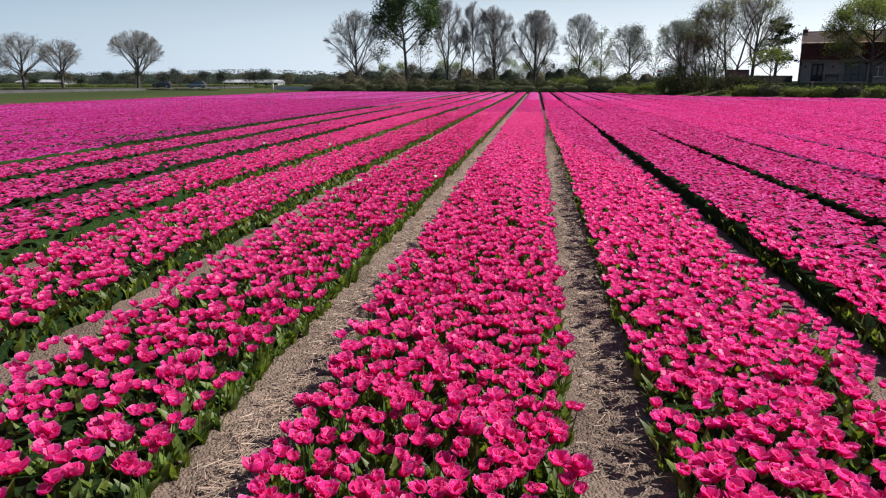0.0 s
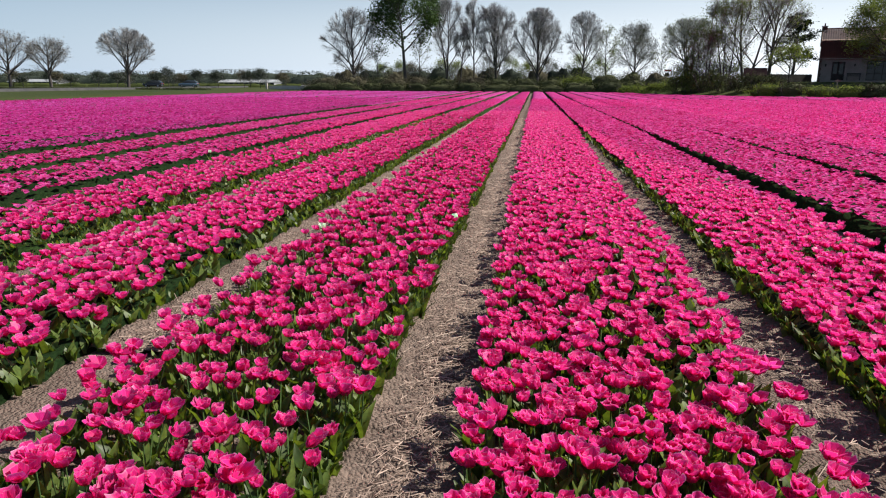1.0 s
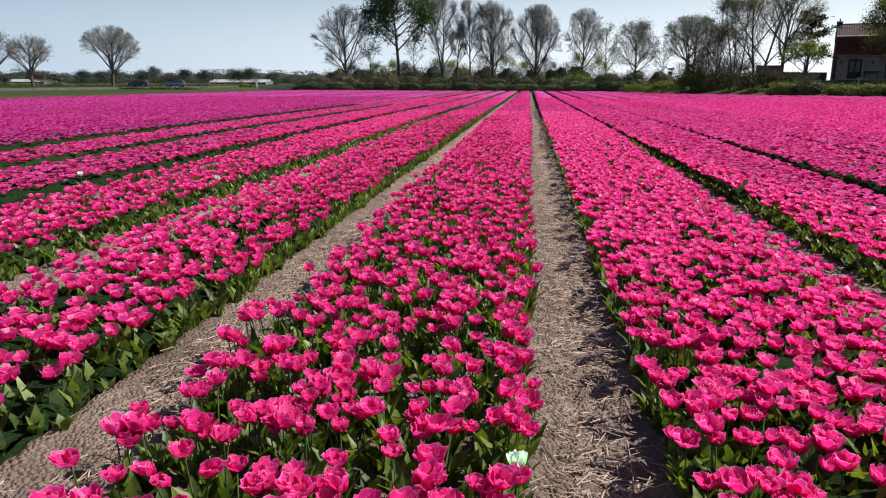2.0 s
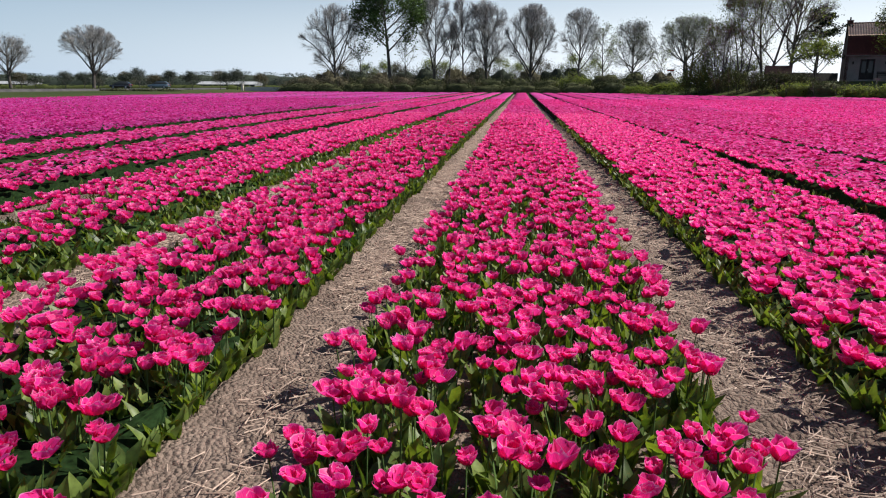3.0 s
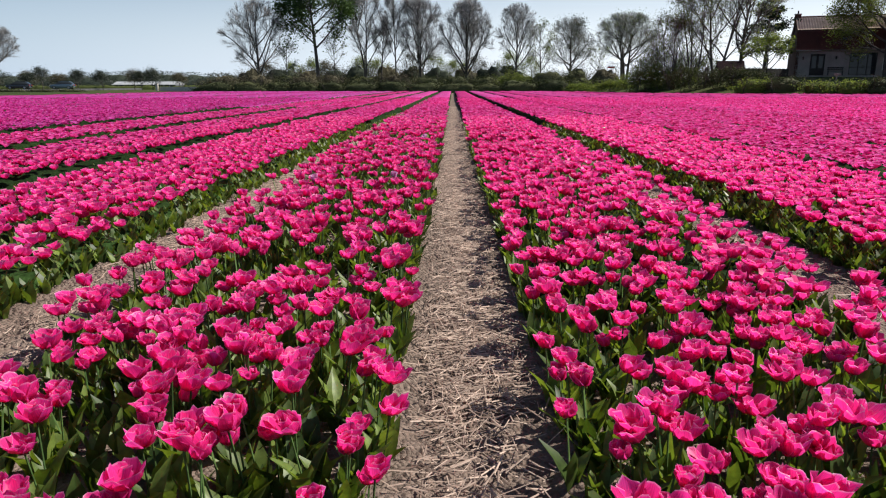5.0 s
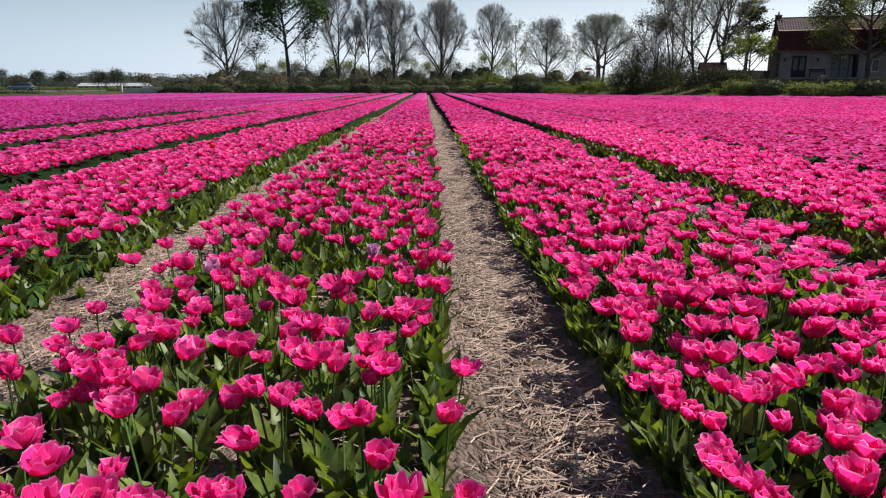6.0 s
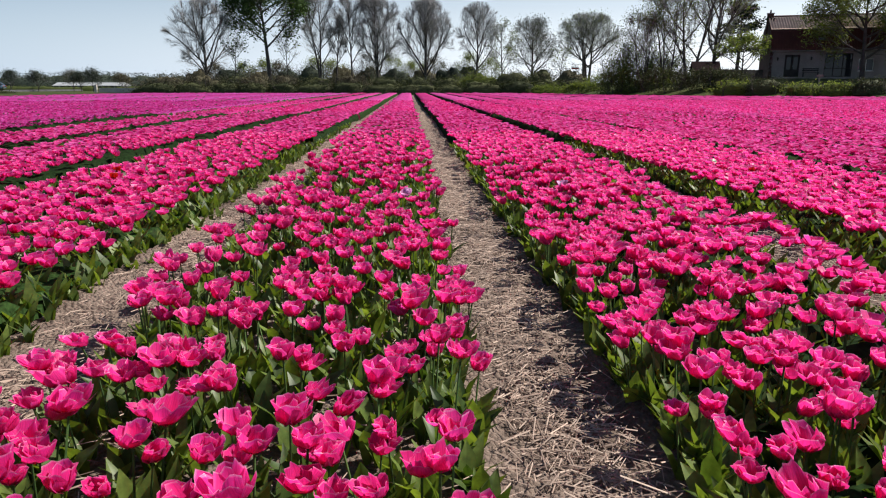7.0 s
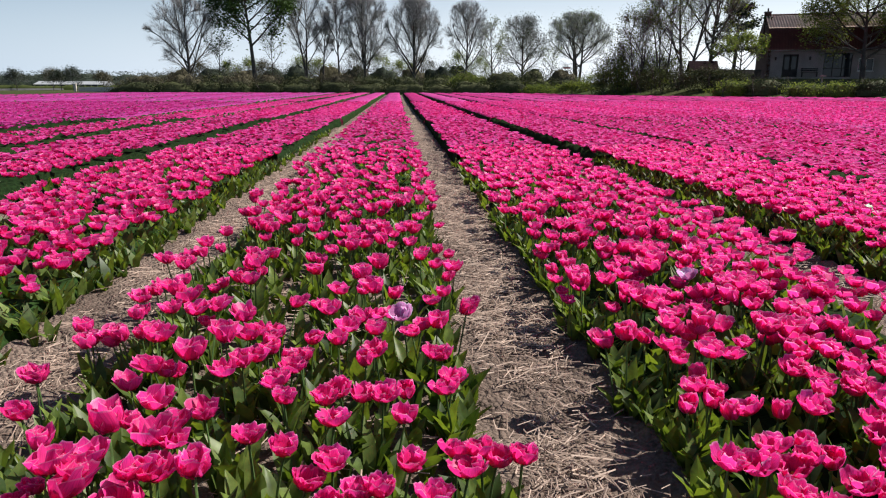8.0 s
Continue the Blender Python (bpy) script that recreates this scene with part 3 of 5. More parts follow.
def add_stuff(parent, name, templates, x, y, rng, mats, label, smin=0.88, smax=1.14, lean=0.16, edges=None):
    n = len(x)
    if not n:
        return
    pos = np.stack([x, y, np.zeros(n)], -1)
    tilt = np.abs(rng.normal(size=n)) * lean
    tdir = rng.uniform(0, 6.28, n)
    if edges is not None:       # plants at the rim of the bed lean out over the path
        for side, ang in ((edges[0], np.pi), (edges[1], 0.0)):
            near = np.abs(x - side) < 0.14
            tdir = np.where(near, ang + rng.normal(size=n) * 0.7, tdir)
            tilt = np.where(near, 0.05 + 0.5 * tilt, tilt)
    tilt = np.clip(tilt, 0, 0.34)
    grown = np.interp(y, [5, 11, 16, 22], [1.02, 0.94, 0.92, 1.03])       # plants differ in height along the field
    got = scatter(templates, rng.integers(0, len(templates), n), pos, rng.uniform(0, 6.28, n), tilt, tdir, rng.uniform(smin, smax, n) * grown)
    V, Q, T, U, QM, TM = got
    part_np(name, mesh_np(name, V, Q, T, mats, QM, TM, U, smooth=True), parent, label, "stuff")


def ribbon(parent, x0, x1, y0, y1, top, bump, step, rng, mats, name, label, cols=7, crown=True):
    """A closed-over stretch of bed: leafy flanks and an uneven crown."""
    ny = max(int((y1 - y0) / step), 2)
    u = np.concatenate([[0.0, 0.012], np.linspace(0.035, 0.965, cols - 4), [0.988, 1.0]])
    prof = np.full(cols, top)
    prof[[0, -1]], prof[[1, -2]], prof[[2, -3]] = 0.0, top * 0.55, top * 0.93
    y = np.linspace(y0, y1, ny)
    X = np.broadcast_to(x0 + u * (x1 - x0), (ny, cols)).copy()
    Y = np.broadcast_to(y[:, None], (ny, cols)).copy()
    X += rng.normal(size=X.shape) * 0.018
    Y += rng.normal(size=X.shape) * step * 0.25
    Z = prof[None, :] + rng.normal(size=X.shape) * bump * (prof[None, :] > 0)
    Z[:, 0] = Z[:, -1] = -0.015
    b = np.arange(ny * cols).reshape(ny, cols)
    Q = np.stack([b[:-1, :-1], b[:-1, 1:], b[1:, 1:], b[1:, :-1]], -1)
    mi = np.zeros((ny - 1, cols - 1), np.int64)
    if crown:
        mi[:, 2:-2] = 1
    U = np.stack([rng.choice([0.03, 0.2, 0.35, 0.5, 0.65, 0.8, 0.97], X.size), rng.uniform(0.3, 0.97, X.size)], -1)
    me = mesh_np(name, np.stack([X, Y, Z], -1).reshape(-1, 3), Q.reshape(-1, 4), None, mats, mi.ravel(), None, U)
    part_np(name, me, parent, label, "stuff")


def half_gap(xp):
    """Half the bare width at a path."""
    return float(np.interp(xp, [-9.9, -9.7, -7.88, -5.82, -3.72, -1.75, 0.09, 2.0, 3.95, 5.8, 7.72], [0.22, 0.24, 0.44, 0.32, 0.30, 0.275, 0.26, 0.265, 0.25, 0.22, 0.17]))


def tulip_bed(xl, xr, seed):
    rng = np.random.default_rng(seed)
    xm = (xl + xr) / 2
    purple = xm < PURPLE_X
    petal = M_PURPLE if purple else M_PINK
    rind = M_PURPLE if purple else M_PINK_OUTER
    x0, x1 = xl + half_gap(xl), xr - half_gap(xr)
    bed = thing("tulip_bed", (0, 0, 0), ("bed of purple-pink tulips in full bloom" if purple else "long raised bed of bright pink double tulips in bloom"),
                "tulip bed", "tulip beds of the field", "stuff")
    yend = float(field_end(xm))
    mats = [petal, M_LEAF, M_STEM]
    if -3 - 72 * 0.95 < xm < 6 + 72 * 0.72:
        x, y = bed_places(x0, x1, -5.0, min(66, yend), 0.100 if xm < 2 else 0.080, rng, float(np.interp(xm, [-3, -1, 1, 3], [0.19, 0.23, 0.21, 0.10])))
        if -2 < xm < 0:    # thinner planting further along this bed
            keep = (y < 21.0) | (rng.uniform(size=len(y)) > 0.40)
            x, y = x[keep], y[keep]
        if xm > 2:         # these beds close over the path between them further on
            grow = np.interp(y, [12, 22], [0.0, 0.11])
            x = x + np.where(x > xm, 1.0, 0.0 if xm < 3.5 else -1.0) * grow * np.abs(x - xm) / (0.5 * (x1 - x0))
        fine = fine_stretch(x, y)
        mid = middle_stretch(x, y) & ~fine
        out = outer_stretch(x, y) & ~fine & ~mid
        one = fine & single_stretch(x, y)
        one[np.nonzero(one)[0][150:]] = False
        SINGLES.extend(zip(x[one].tolist(), y[one].tolist()))
        fine &= ~one
        edges = (x0, x1)
        add_stuff(bed, "planting", FINE, x[fine], y[fine], rng, mats, "open pink tulips with broad green leaves", edges=edges)
        add_stuff(bed, "planting", MIDDLE, x[mid], y[mid], rng, mats, "open pink tulips with green leaves", 0.92, 1.08, 0.12, edges=edges)
        tx, ty = bed_places(x0, x1, -4.0, 31.0, 0.118, rng, 0.05, False)
        tf = fine_stretch(tx, ty)
        add_stuff(bed, "leaf_tufts", TUFTS, tx[tf], ty[tf], rng, [M_LEAF], "broad green leaves filling the bed", 0.8, 1.2, edges=edges)
        tx, ty = bed_places(x0, x1, -7.0, 34.0, 0.13, rng, 0.1, False)
        tf = middle_stretch(tx, ty) & ~fine_stretch(tx, ty) & (np.abs(tx - flight_x(ty)) < 4.2)
        add_stuff(bed, "leaf_tufts", PLAIN_TUFTS, tx[tf], ty[tf], rng, [M_LEAF], "broad green leaves filling the bed", 0.8, 1.1, edges=edges)
        for rim, inward in ((x0, 1.0), (x1, -1.0)):      # leafy rims of the bed
            ry = np.arange(-4.0, 31.0, 0.034 if inward > 0 else 0.055)
            ry = ry + rng.normal(size=len(ry)) * 0.02
            rx = rim + inward * (0.03 + np.abs(rng.normal(size=len(ry))) * 0.03)
            tf = fine_stretch(rx, ry)
            add_stuff(bed, "leaf_tufts", TUFTS, rx[tf], ry[tf], rng, [M_LEAF], "broad green leaves at the rim of the bed", 0.7, 1.05, 0.08)
            tf = ~fine_stretch(rx, ry) & (np.abs(rx - flight_x(ry)) < 4.2) & (ry < 26) & (rx > 0)
            add_stuff(bed, "leaf_tufts", PLAIN_TUFTS, rx[tf], ry[tf], rng, [M_LEAF], "broad green leaves at the rim of the bed", 0.7, 1.05, 0.08)
        for rim in edges:      # leafy rims further off, on the open side
            if -9 < xm < -1:
                ry = np.arange(0.0, 42.0, 0.10) + rng.normal(size=420) * 0.04
                rx = rim + rng.normal(size=420) * 0.04
                tf = ~fine_stretch(rx, ry)
                add_stuff(bed, "leaf_tufts", PLAIN_TUFTS, rx[tf], ry[tf], rng, [M_LEAF], "broad green leaves at the rim of the bed", 0.7, 1.0, 0.08)
        ox, oy = x[out], y[out]
        pick = rng.uniform(size=len(ox)) < np.interp(np.abs(ox - flight_x(oy)) + np.maximum(oy - 34, 0), [6, 10, 16, 34], [1.0, 0.75, 0.3, 0.12])
        add_stuff(bed, "bloom_carpet", OUTER, ox[pick], oy[pick], rng, [rind], "close-set tulip blooms", 0.93, 1.08, 0.1)
        ys = np.arange(-5.0, min(66, yend), 0.5)
        xs_ = np.full_like(ys, xm)
        flags = outer_stretch(xs_, ys) | middle_stretch(xs_, ys)
        inner = middle_stretch(xs_, ys)
        fin = fine_stretch(xs_, ys) & (np.abs(xm - flight_x(ys)) < 1.1)
        sown = sown_stretch(xs_, ys) & flags & ~inner
        # leaf ribbons below carry the shade under the plants in their colour
        for sel, kind in ((inner & ~fin, 0), (sown, 1), (flags & ~inner & ~sown, 2)):
            runs = ys[sel]
            if not len(runs):
                continue
            for run in np.split(runs, np.nonzero(np.diff(runs) > 0.75)[0] + 1):
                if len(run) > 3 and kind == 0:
                    ribbon(bed, x0 + 0.06, x1 - 0.06, run[0], run[-1] + 0.5, 0.07, 0.028, 0.12, rng, [M_UNDER_SHADE], "undergrowth", "tulip leaves in near-black green, shade put into the colour", 11, False)
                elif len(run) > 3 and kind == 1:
                    ribbon(bed, x0 + 0.02, x1 - 0.02, run[0], run[-1] + 0.5, 0.175, 0.03, 0.16, rng, [M_UNDER_SHADE], "undergrowth", "tulip leaves in near-black green, shade put into the colour", 9, False)
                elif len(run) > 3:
                    ribbon(bed, x0 - (0.02 if xm < 3.5 else 0.1), x1 + (0.02 if xm < 2 else 0.1), run[0], run[-1] + 0.5, 0.215, 0.016, 0.20, rng, [M_UNDER_SHADE, rind], "bloom_carpet", "close carpet of blooms over leaves coloured dark for shade", 9)
        yfar = float(ys[flags][-1]) + 0.4 if flags.any() else -5.0
        ynear = float(ys[flags][0]) if flags.any() else None
    else:
        yfar, ynear = Y_START, None
    if yend - yfar > 1.0:
        ribbon(bed, x0 - (0.03 if xm < 3.5 else 0.1), x1 + (0.03 if xm < 2 else 0.1), yfar, yend, 0.262, 0.028, 0.42, rng, [M_UNDER_SHADE, rind], "bloom_carpet", "far stretch of the bed, a close carpet of blooms", 9)
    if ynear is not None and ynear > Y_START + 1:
        ribbon(bed, x0 - 0.03, x1 + 0.03, Y_START, ynear, 0.262, 0.028, 0.42, rng, [M_UNDER_SHADE, rind], "bloom_carpet", "a close carpet of blooms")


for k in range(len(PATHS) - 1):
    tulip_bed(PATHS[k], PATHS[k + 1], 100 + k)

# ---- single tulips where the flight passes lowest ----


def tulip_thing(rng, petal, label, openness, n_in, group="tulips along the path", size=1.0):
    """One plant: stem, leaves and a bloom of separate petals."""
    root = thing("tulip", (0, 0, 0), label, "tulip", group)
    zt = BLOOM_Z * rng.uniform(0.93, 1.08) * size
    bend, bdir = rng.uniform(0.0, 0.035), rng.uniform(0, 6.28)
    s = Soup()
    s.sheet(stem_points(bend, bdir, zt, 0.0034, 6, 5), 0)
    V, Q, T, U, QM, TM = s.done()
    part_np("stem", mesh_np("stem", V, Q, mats=[M_STEM], smooth=True), root)
    top = Vector((bend * math.cos(bdir), bend * math.sin(bdir), zt))
    bm = bmesh.new()
    bmesh.ops.create_uvsphere(bm, u_segments=6, v_segments=4, radius=0.0065)
    for v in bm.verts:
        v.co.z *= 1.5
    bloom = part("bloom", bm, M_STAMEN, root, "greenish yellow heart of the bloom")
    bloom.matrix_local = Matrix.Translation(top) @ pose(0, 0, 0, rng.normal() * 9, rng.normal() * 9, 0)
    for ang, w, reach, rise, flare, ruf in petal_set(rng, openness, 6, n_in):
        s = Soup()
        s.sheet(petal_points(rng, ang, 5, 4, w * size, reach * size, rise * size, flare, ruf * 0.8, -0.006), 0)
        V, Q, T, U, QM, TM = s.done()
        part_np("petal", mesh_np("petal", V, Q, mats=[petal], uv=U, smooth=True), bloom)
    a0 = rng.uniform(0, 6.28)
    for k in range(3):
        s = Soup()
        s.sheet(leaf_points(rng, a0 + k * 2.2 + rng.normal() * 0.3, rng.uniform(0.15, 0.22), rng.uniform(0.018, 0.028),
                            rng.uniform(0.2, 0.55), rng.uniform(0.8, 0.95), 6, 4), 0)
        V, Q, T, U, QM, TM = s.done()
        part_np("leaf", mesh_np("leaf", V, Q, mats=[M_LEAF], uv=U, smooth=True), root)
    return root


srng = np.random.default_rng(77)
KINDS = [tulip_thing(srng, M_PINK, lab, op, n, size=0.92) for lab, op, n in (
    ("bright pink double tulip, cup wide open", 1.35, 5), ("bright pink tulip with half-open cup", 0.95, 3),
    ("bright pink tulip with pale ruffled rims", 1.2, 5), ("deep pink tulip, petals spread", 1.4, 4),
    ("pink tulip still narrow and upright", 0.65, 2), ("bright pink double tulip with crowded petals", 1.25, 7),
    ("bright pink tulip with rounded cup", 1.1, 5), ("pink tulip leaning, cup open", 1.25, 4))]
order = list(range(len(SINGLES)))
random.Random(5).shuffle(order)
for n, i in enumerate(order[:300]):
    x, y = SINGLES[i]
    m = pose(x, y, 0.0, float(srng.normal() * 4), float(srng.normal() * 4), float(srng.uniform(0, 360)))
    if n < len(KINDS):
        KINDS[n].matrix_basis = m
    else:
        copy_thing(KINDS[n % len(KINDS)], m)

# odd colours among the pink
for x, y, petal, lab, op in ((-2.89, 28.66, M_RED, "scarlet tulip among the pink ones", 0.9), (-3.20, 29.4, M_RED, "scarlet tulip among the pink ones", 0.9),
                             (2.87, 29.06, M_RED, "scarlet tulip among the pink ones", 0.9), (2.78, 29.77, M_WHITE, "white tulip among the pink ones", 0.8),
                             (1.70, 6.37, M_WHITE, "white tulip at the rim of a pink bed", 0.8), (0.48, 5.67, M_WHITE, "white tulip at the rim of a pink bed", 0.8),
                             (-2.05, 12.55, M_WHITE, "white tulip at the rim of a pink bed", 0.8), (-4.03, 12.81, M_WHITE, "white tulip at the rim of a pink bed", 0.8),
                             (-0.50, 22.97, M_LILAC, "pale lilac tulip standing above its pink neighbours", 0.7), (-1.13, 22.60, M_LILAC, "pale lilac tulip low among pink ones", 0.8),
                             (-0.38, 27.63, M_LILAC, "pale pink tulip with washed-out petals", 1.1), (0.84, 28.1, M_LILAC, "pale pink tulip with washed-out petals", 1.1)):
    t = tulip_thing(srng, petal, lab, op, 2, "odd-coloured tulips", 1.02)
    t.matrix_basis = pose(x, y, 0.02, 0, 0, float(srng.uniform(0, 360)))

# ---- trees, shrubs ----


class Wood:
    """Grows limbs inside an egg-shaped crown and keeps them as tapered pieces."""

    def __init__(self, seed):
        self.rng = np.random.default_rng(seed)
        self.trunk, self.limbs, self.boughs, self.twigs, self.tips = [], [], [], [], []

    def crown(self, centre, half_width, half_height):
        self.c = np.array(centre, float)
        self.h = np.array([half_width, half_width, half_height])

    def room(self, p, d):
        """How far it is from p along d to the crown's skin."""
        a, b = (p - self.c) / self.h, d / self.h
        A, B, C = b @ b, a @ b, a @ a - 1
        disc = B * B - A * C
        return max((-B + math.sqrt(disc)) / A, 0.3) if disc > 0 else 0.3

    def piece(self, store, p, d, length, r0, r1, n, wobble, rise):
        pts = [np.array(p, float)]
        d = np.array(d, float)
        for i in range(n):
            d = d + self.rng.normal(size=3) * wobble + np.array([0, 0, rise])
            d /= np.linalg.norm(d)
            pts.append(pts[-1] + d * length / n)
            store.append((pts[-2], pts[-1], r0 + (r1 - r0) * i / n, r0 + (r1 - r0) * (i + 1) / n))
        return pts, d

    def turned(self, d, tilt, a):
        side = np.cross(d, (0.3, 0.2, 1.0) if abs(d[2]) < 0.9 else (1, 0.1, 0))
        side /= np.linalg.norm(side)
        return d * np.cos(tilt) + (side * np.cos(a) + np.cross(side, d) * np.sin(a)) * np.sin(tilt)

    def along(self, pts, f):
        i = min(int(f * (len(pts) - 1)), len(pts) - 2)
        return pts[i] + (pts[i + 1] - pts[i]) * (f * (len(pts) - 1) - i), (pts[i + 1] - pts[i]) / (np.linalg.norm(pts[i + 1] - pts[i]) + 1e-9)

    def bough(self, p, d, length, r, kids, twig):
        """A bough with its side shoots and twigs."""
        rng = self.rng
        pts, d1 = self.piece(self.boughs, p, d, length, r, r * 0.3, 2, 0.12, 0.03)
        for _ in range(kids[0]):
            q, e = self.along(pts, rng.uniform(0.15, 1.0))
            nd = self.turned(e, rng.uniform(0.3, 0.85), rng.uniform(0, 6.28))
            nd[2] += 0.12
            nd /= np.linalg.norm(nd)
            sp, sd = self.piece(self.boughs, q, nd, min(self.room(q, nd) * 0.95, length * rng.uniform(0.4, 0.75)), r * 0.4, r * 0.15, 1, 0.05, 0.02)
            self.tips.append(sp[-1])
            for _ in range(kids[1]):
                q2, e2 = self.along(sp, rng.uniform(0.1, 1.0))
                td = self.turned(e2, rng.uniform(0.2, 0.8), rng.uniform(0, 6.28))
                L = min(twig * rng.uniform(0.5, 1.3), self.room(q2, td) + 0.3)
                self.twigs.append((q2, q2 + td * L))

    def tubes(self, segs, sides, thin):
        A = np.array([s[0] for s in segs])
        B = np.array([s[1] for s in segs])
        R = np.array([[max(s[2], thin), max(s[3], thin * 0.7)] for s in segs])
        D = B - A
        D /= np.linalg.norm(D, axis=1)[:, None] + 1e-9
        ref = np.where(np.abs(D[:, 2:3]) > 0.9, np.array([[1.0, 0, 0]]), np.array([[0, 0, 1.0]]))
        S = np.cross(D, ref)
        S /= np.linalg.norm(S, axis=1)[:, None] + 1e-9
        W = np.cross(S, D)
        ang = np.arange(sides) * 2 * np.pi / sides
        ring = S[:, None] * np.cos(ang)[None, :, None] + W[:, None] * np.sin(ang)[None, :, None]
        V = np.concatenate([A[:, None] + ring * R[:, 0, None, None], B[:, None] + ring * R[:, 1, None, None]], 1).reshape(-1, 3)
        j = np.arange(sides)
        q = np.stack([j, (j + 1) % sides, sides + (j + 1) % sides, sides + j], -1)
        Q = (q[None] + np.arange(len(segs))[:, None, None] * 2 * sides).reshape(-1, 4)
        return V, Q

    def twig_blades(self, half):
        """Twigs as slim three-edged slivers that end in a point."""
        A = np.array([t[0] for t in self.twigs])
        B = np.array([t[1] for t in self.twigs])
        D = B - A
        S = np.cross(D, self.rng.normal(size=D.shape))
        S /= np.linalg.norm(S, axis=1)[:, None] + 1e-9
        N = np.cross(S, D)
        N /= np.linalg.norm(N, axis=1)[:, None] + 1e-9
        V = np.stack([A + S * half, A - S * half, A + N * half * 1.4, B], 1).reshape(-1, 3)
        b = np.arange(len(A))[:, None] * 4
        return V, np.concatenate([np.concatenate([b, b + 2, b + 3], 1), np.concatenate([b + 2, b + 1, b + 3], 1)])


def leaf_cloud(centres, dirs_seed, per, radius, size, flat=0.5):
    """Small kinked leaves scattered round the given places."""
    rng = np.random.default_rng(dirs_seed)
    C = np.repeat(np.asarray(centres, float), per, axis=0)
    n = len(C)
    C = C + rng.normal(size=(n, 3)) * np.asarray(radius)
    N = rng.normal(size=(n, 3))
    N[:, 2] = np.abs(N[:, 2]) + flat
    N /= np.linalg.norm(N, axis=1)[:, None]
    A = np.cross(N, rng.normal(size=(n, 3)))
    A /= np.linalg.norm(A, axis=1)[:, None] + 1e-9
    B = np.cross(N, A)
    s = (size * rng.uniform(0.55, 1.35, n))[:, None]
    k = (rng.uniform(0.1, 0.4, n))[:, None]
    V = np.stack([C - A * s, C - B * s * 0.55 + N * s * k, C + A * s, C + B * s * 0.55 + N * s * k], 1).reshape(-1, 3)
    b = np.arange(n)[:, None] * 4
    T = np.concatenate([np.concatenate([b, b + 1, b + 2], 1), np.concatenate([b, b + 2, b + 3], 1)])
    return V, T


def tree(place, height, width, fork, seed, label, leaf=None, per=0, leaf_size=0.22, trunk_r=0.28, kids=(9, 8, 5, 13), steep=0.9, low=1.6,
         trunks=1, lean=0.0, group="", twig=1.5, half=0.009, cloud=0.4, category="tree", crown_from=None):
    """A tree: trunk, single limbs, and a mass of boughs and twigs within an egg-shaped crown.
    steep: how upright the limbs stand; low: how far down the trunk they crowd together."""
    root = thing("tree", place, label, category, group)
    w = Wood(seed)
    rng = w.rng
    z0 = fork * 0.85 if crown_from is None else crown_from
    w.crown((lean * height * 0.5, 0, (z0 + height) / 2), width / 2, (height - z0) / 2)
    limbs = []
    for k in range(trunks):
        a = 2 * np.pi * k / trunks + seed
        d = (0.16 * np.cos(a), 0.10 * np.sin(a), 1.0) if trunks > 1 else (lean, 0.0, 1.0)
        p0 = np.array([0.3 * np.cos(a), 0.3 * np.sin(a), -0.1]) if trunks > 1 else np.array([0.0, 0.0, -0.1])
        r = trunk_r / (1 if trunks == 1 else 1.5)
        pts, _ = w.piece(w.trunk, p0, np.array(d) / np.linalg.norm(d), height * 0.86, r, r * 0.12, 8, 0.035, 0.02)
        n = max(int(kids[0] / trunks), 2)
        for i in range(n):
            f = (fork + (height * 0.80 - fork) * ((i + rng.uniform(0, 0.8)) / n) ** low) / (height * 0.86)
            q, e = w.along(pts, min(f, 0.98))
            az = i * 2.4 + rng.normal() * 0.3 + k * 1.3
            up = steep * rng.uniform(0.7, 1.35)
            nd = np.array([np.cos(az), np.sin(az), up])
            nd /= np.linalg.norm(nd)
            L = w.room(q, nd) * rng.uniform(0.72, 0.97)
            store = []
            lp, _ = w.piece(store, q, nd, L, r * 0.52 * (1.1 - 0.6 * f), r * 0.16, 4, 0.10, 0.05)
            limbs.append(store)
            for _ in range(kids[1]):
                b, e2 = w.along(lp, rng.uniform(0.12, 1.0))
                bd = w.turned(e2, rng.uniform(0.3, 0.8), rng.uniform(0, 6.28))
                bd[2] += 0.15 * steep
                bd /= np.linalg.norm(bd)
                w.bough(b, bd, min(w.room(b, bd) * rng.uniform(0.5, 0.95), width * 0.42), r * 0.14, kids[2:], twig)
        for _ in range(kids[1]):       # leading shoots at the top
            b, e2 = w.along(pts, rng.uniform(0.7, 1.0))
            bd = w.turned(e2, rng.uniform(0.1, 0.6), rng.uniform(0, 6.28))
            w.bough(b, bd, w.room(b, bd) * rng.uniform(0.5, 0.95), r * 0.14, kids[2:], twig)
        V, Q = w.tubes(w.trunk, 8, 0.02)
        part_np("trunk", mesh_np("trunk", V, Q, mats=[M_BARK], smooth=True), root)
        w.trunk = []
    for store in limbs:
        V, Q = w.tubes(store, 5, 0.04)
        part_np("limb", mesh_np("limb", V, Q, mats=[M_BARK], smooth=True), root)
    V, Q = w.tubes(w.boughs, 3, half * 1.3)
    V2, T2 = w.twig_blades(half)
    part_np("branchwork", mesh_np("branchwork", np.concatenate([V, V2]), Q, T2 + len(V), [M_BOUGH, M_TWIG], np.zeros(len(Q)), np.ones(len(T2))), root, kind="stuff")
    if leaf and per:
        V, T = leaf_cloud(w.tips, seed, per, cloud, leaf_size)
        part_np("crown", mesh_np("crown", V, None, T, [leaf]), root, kind="stuff")
    return root


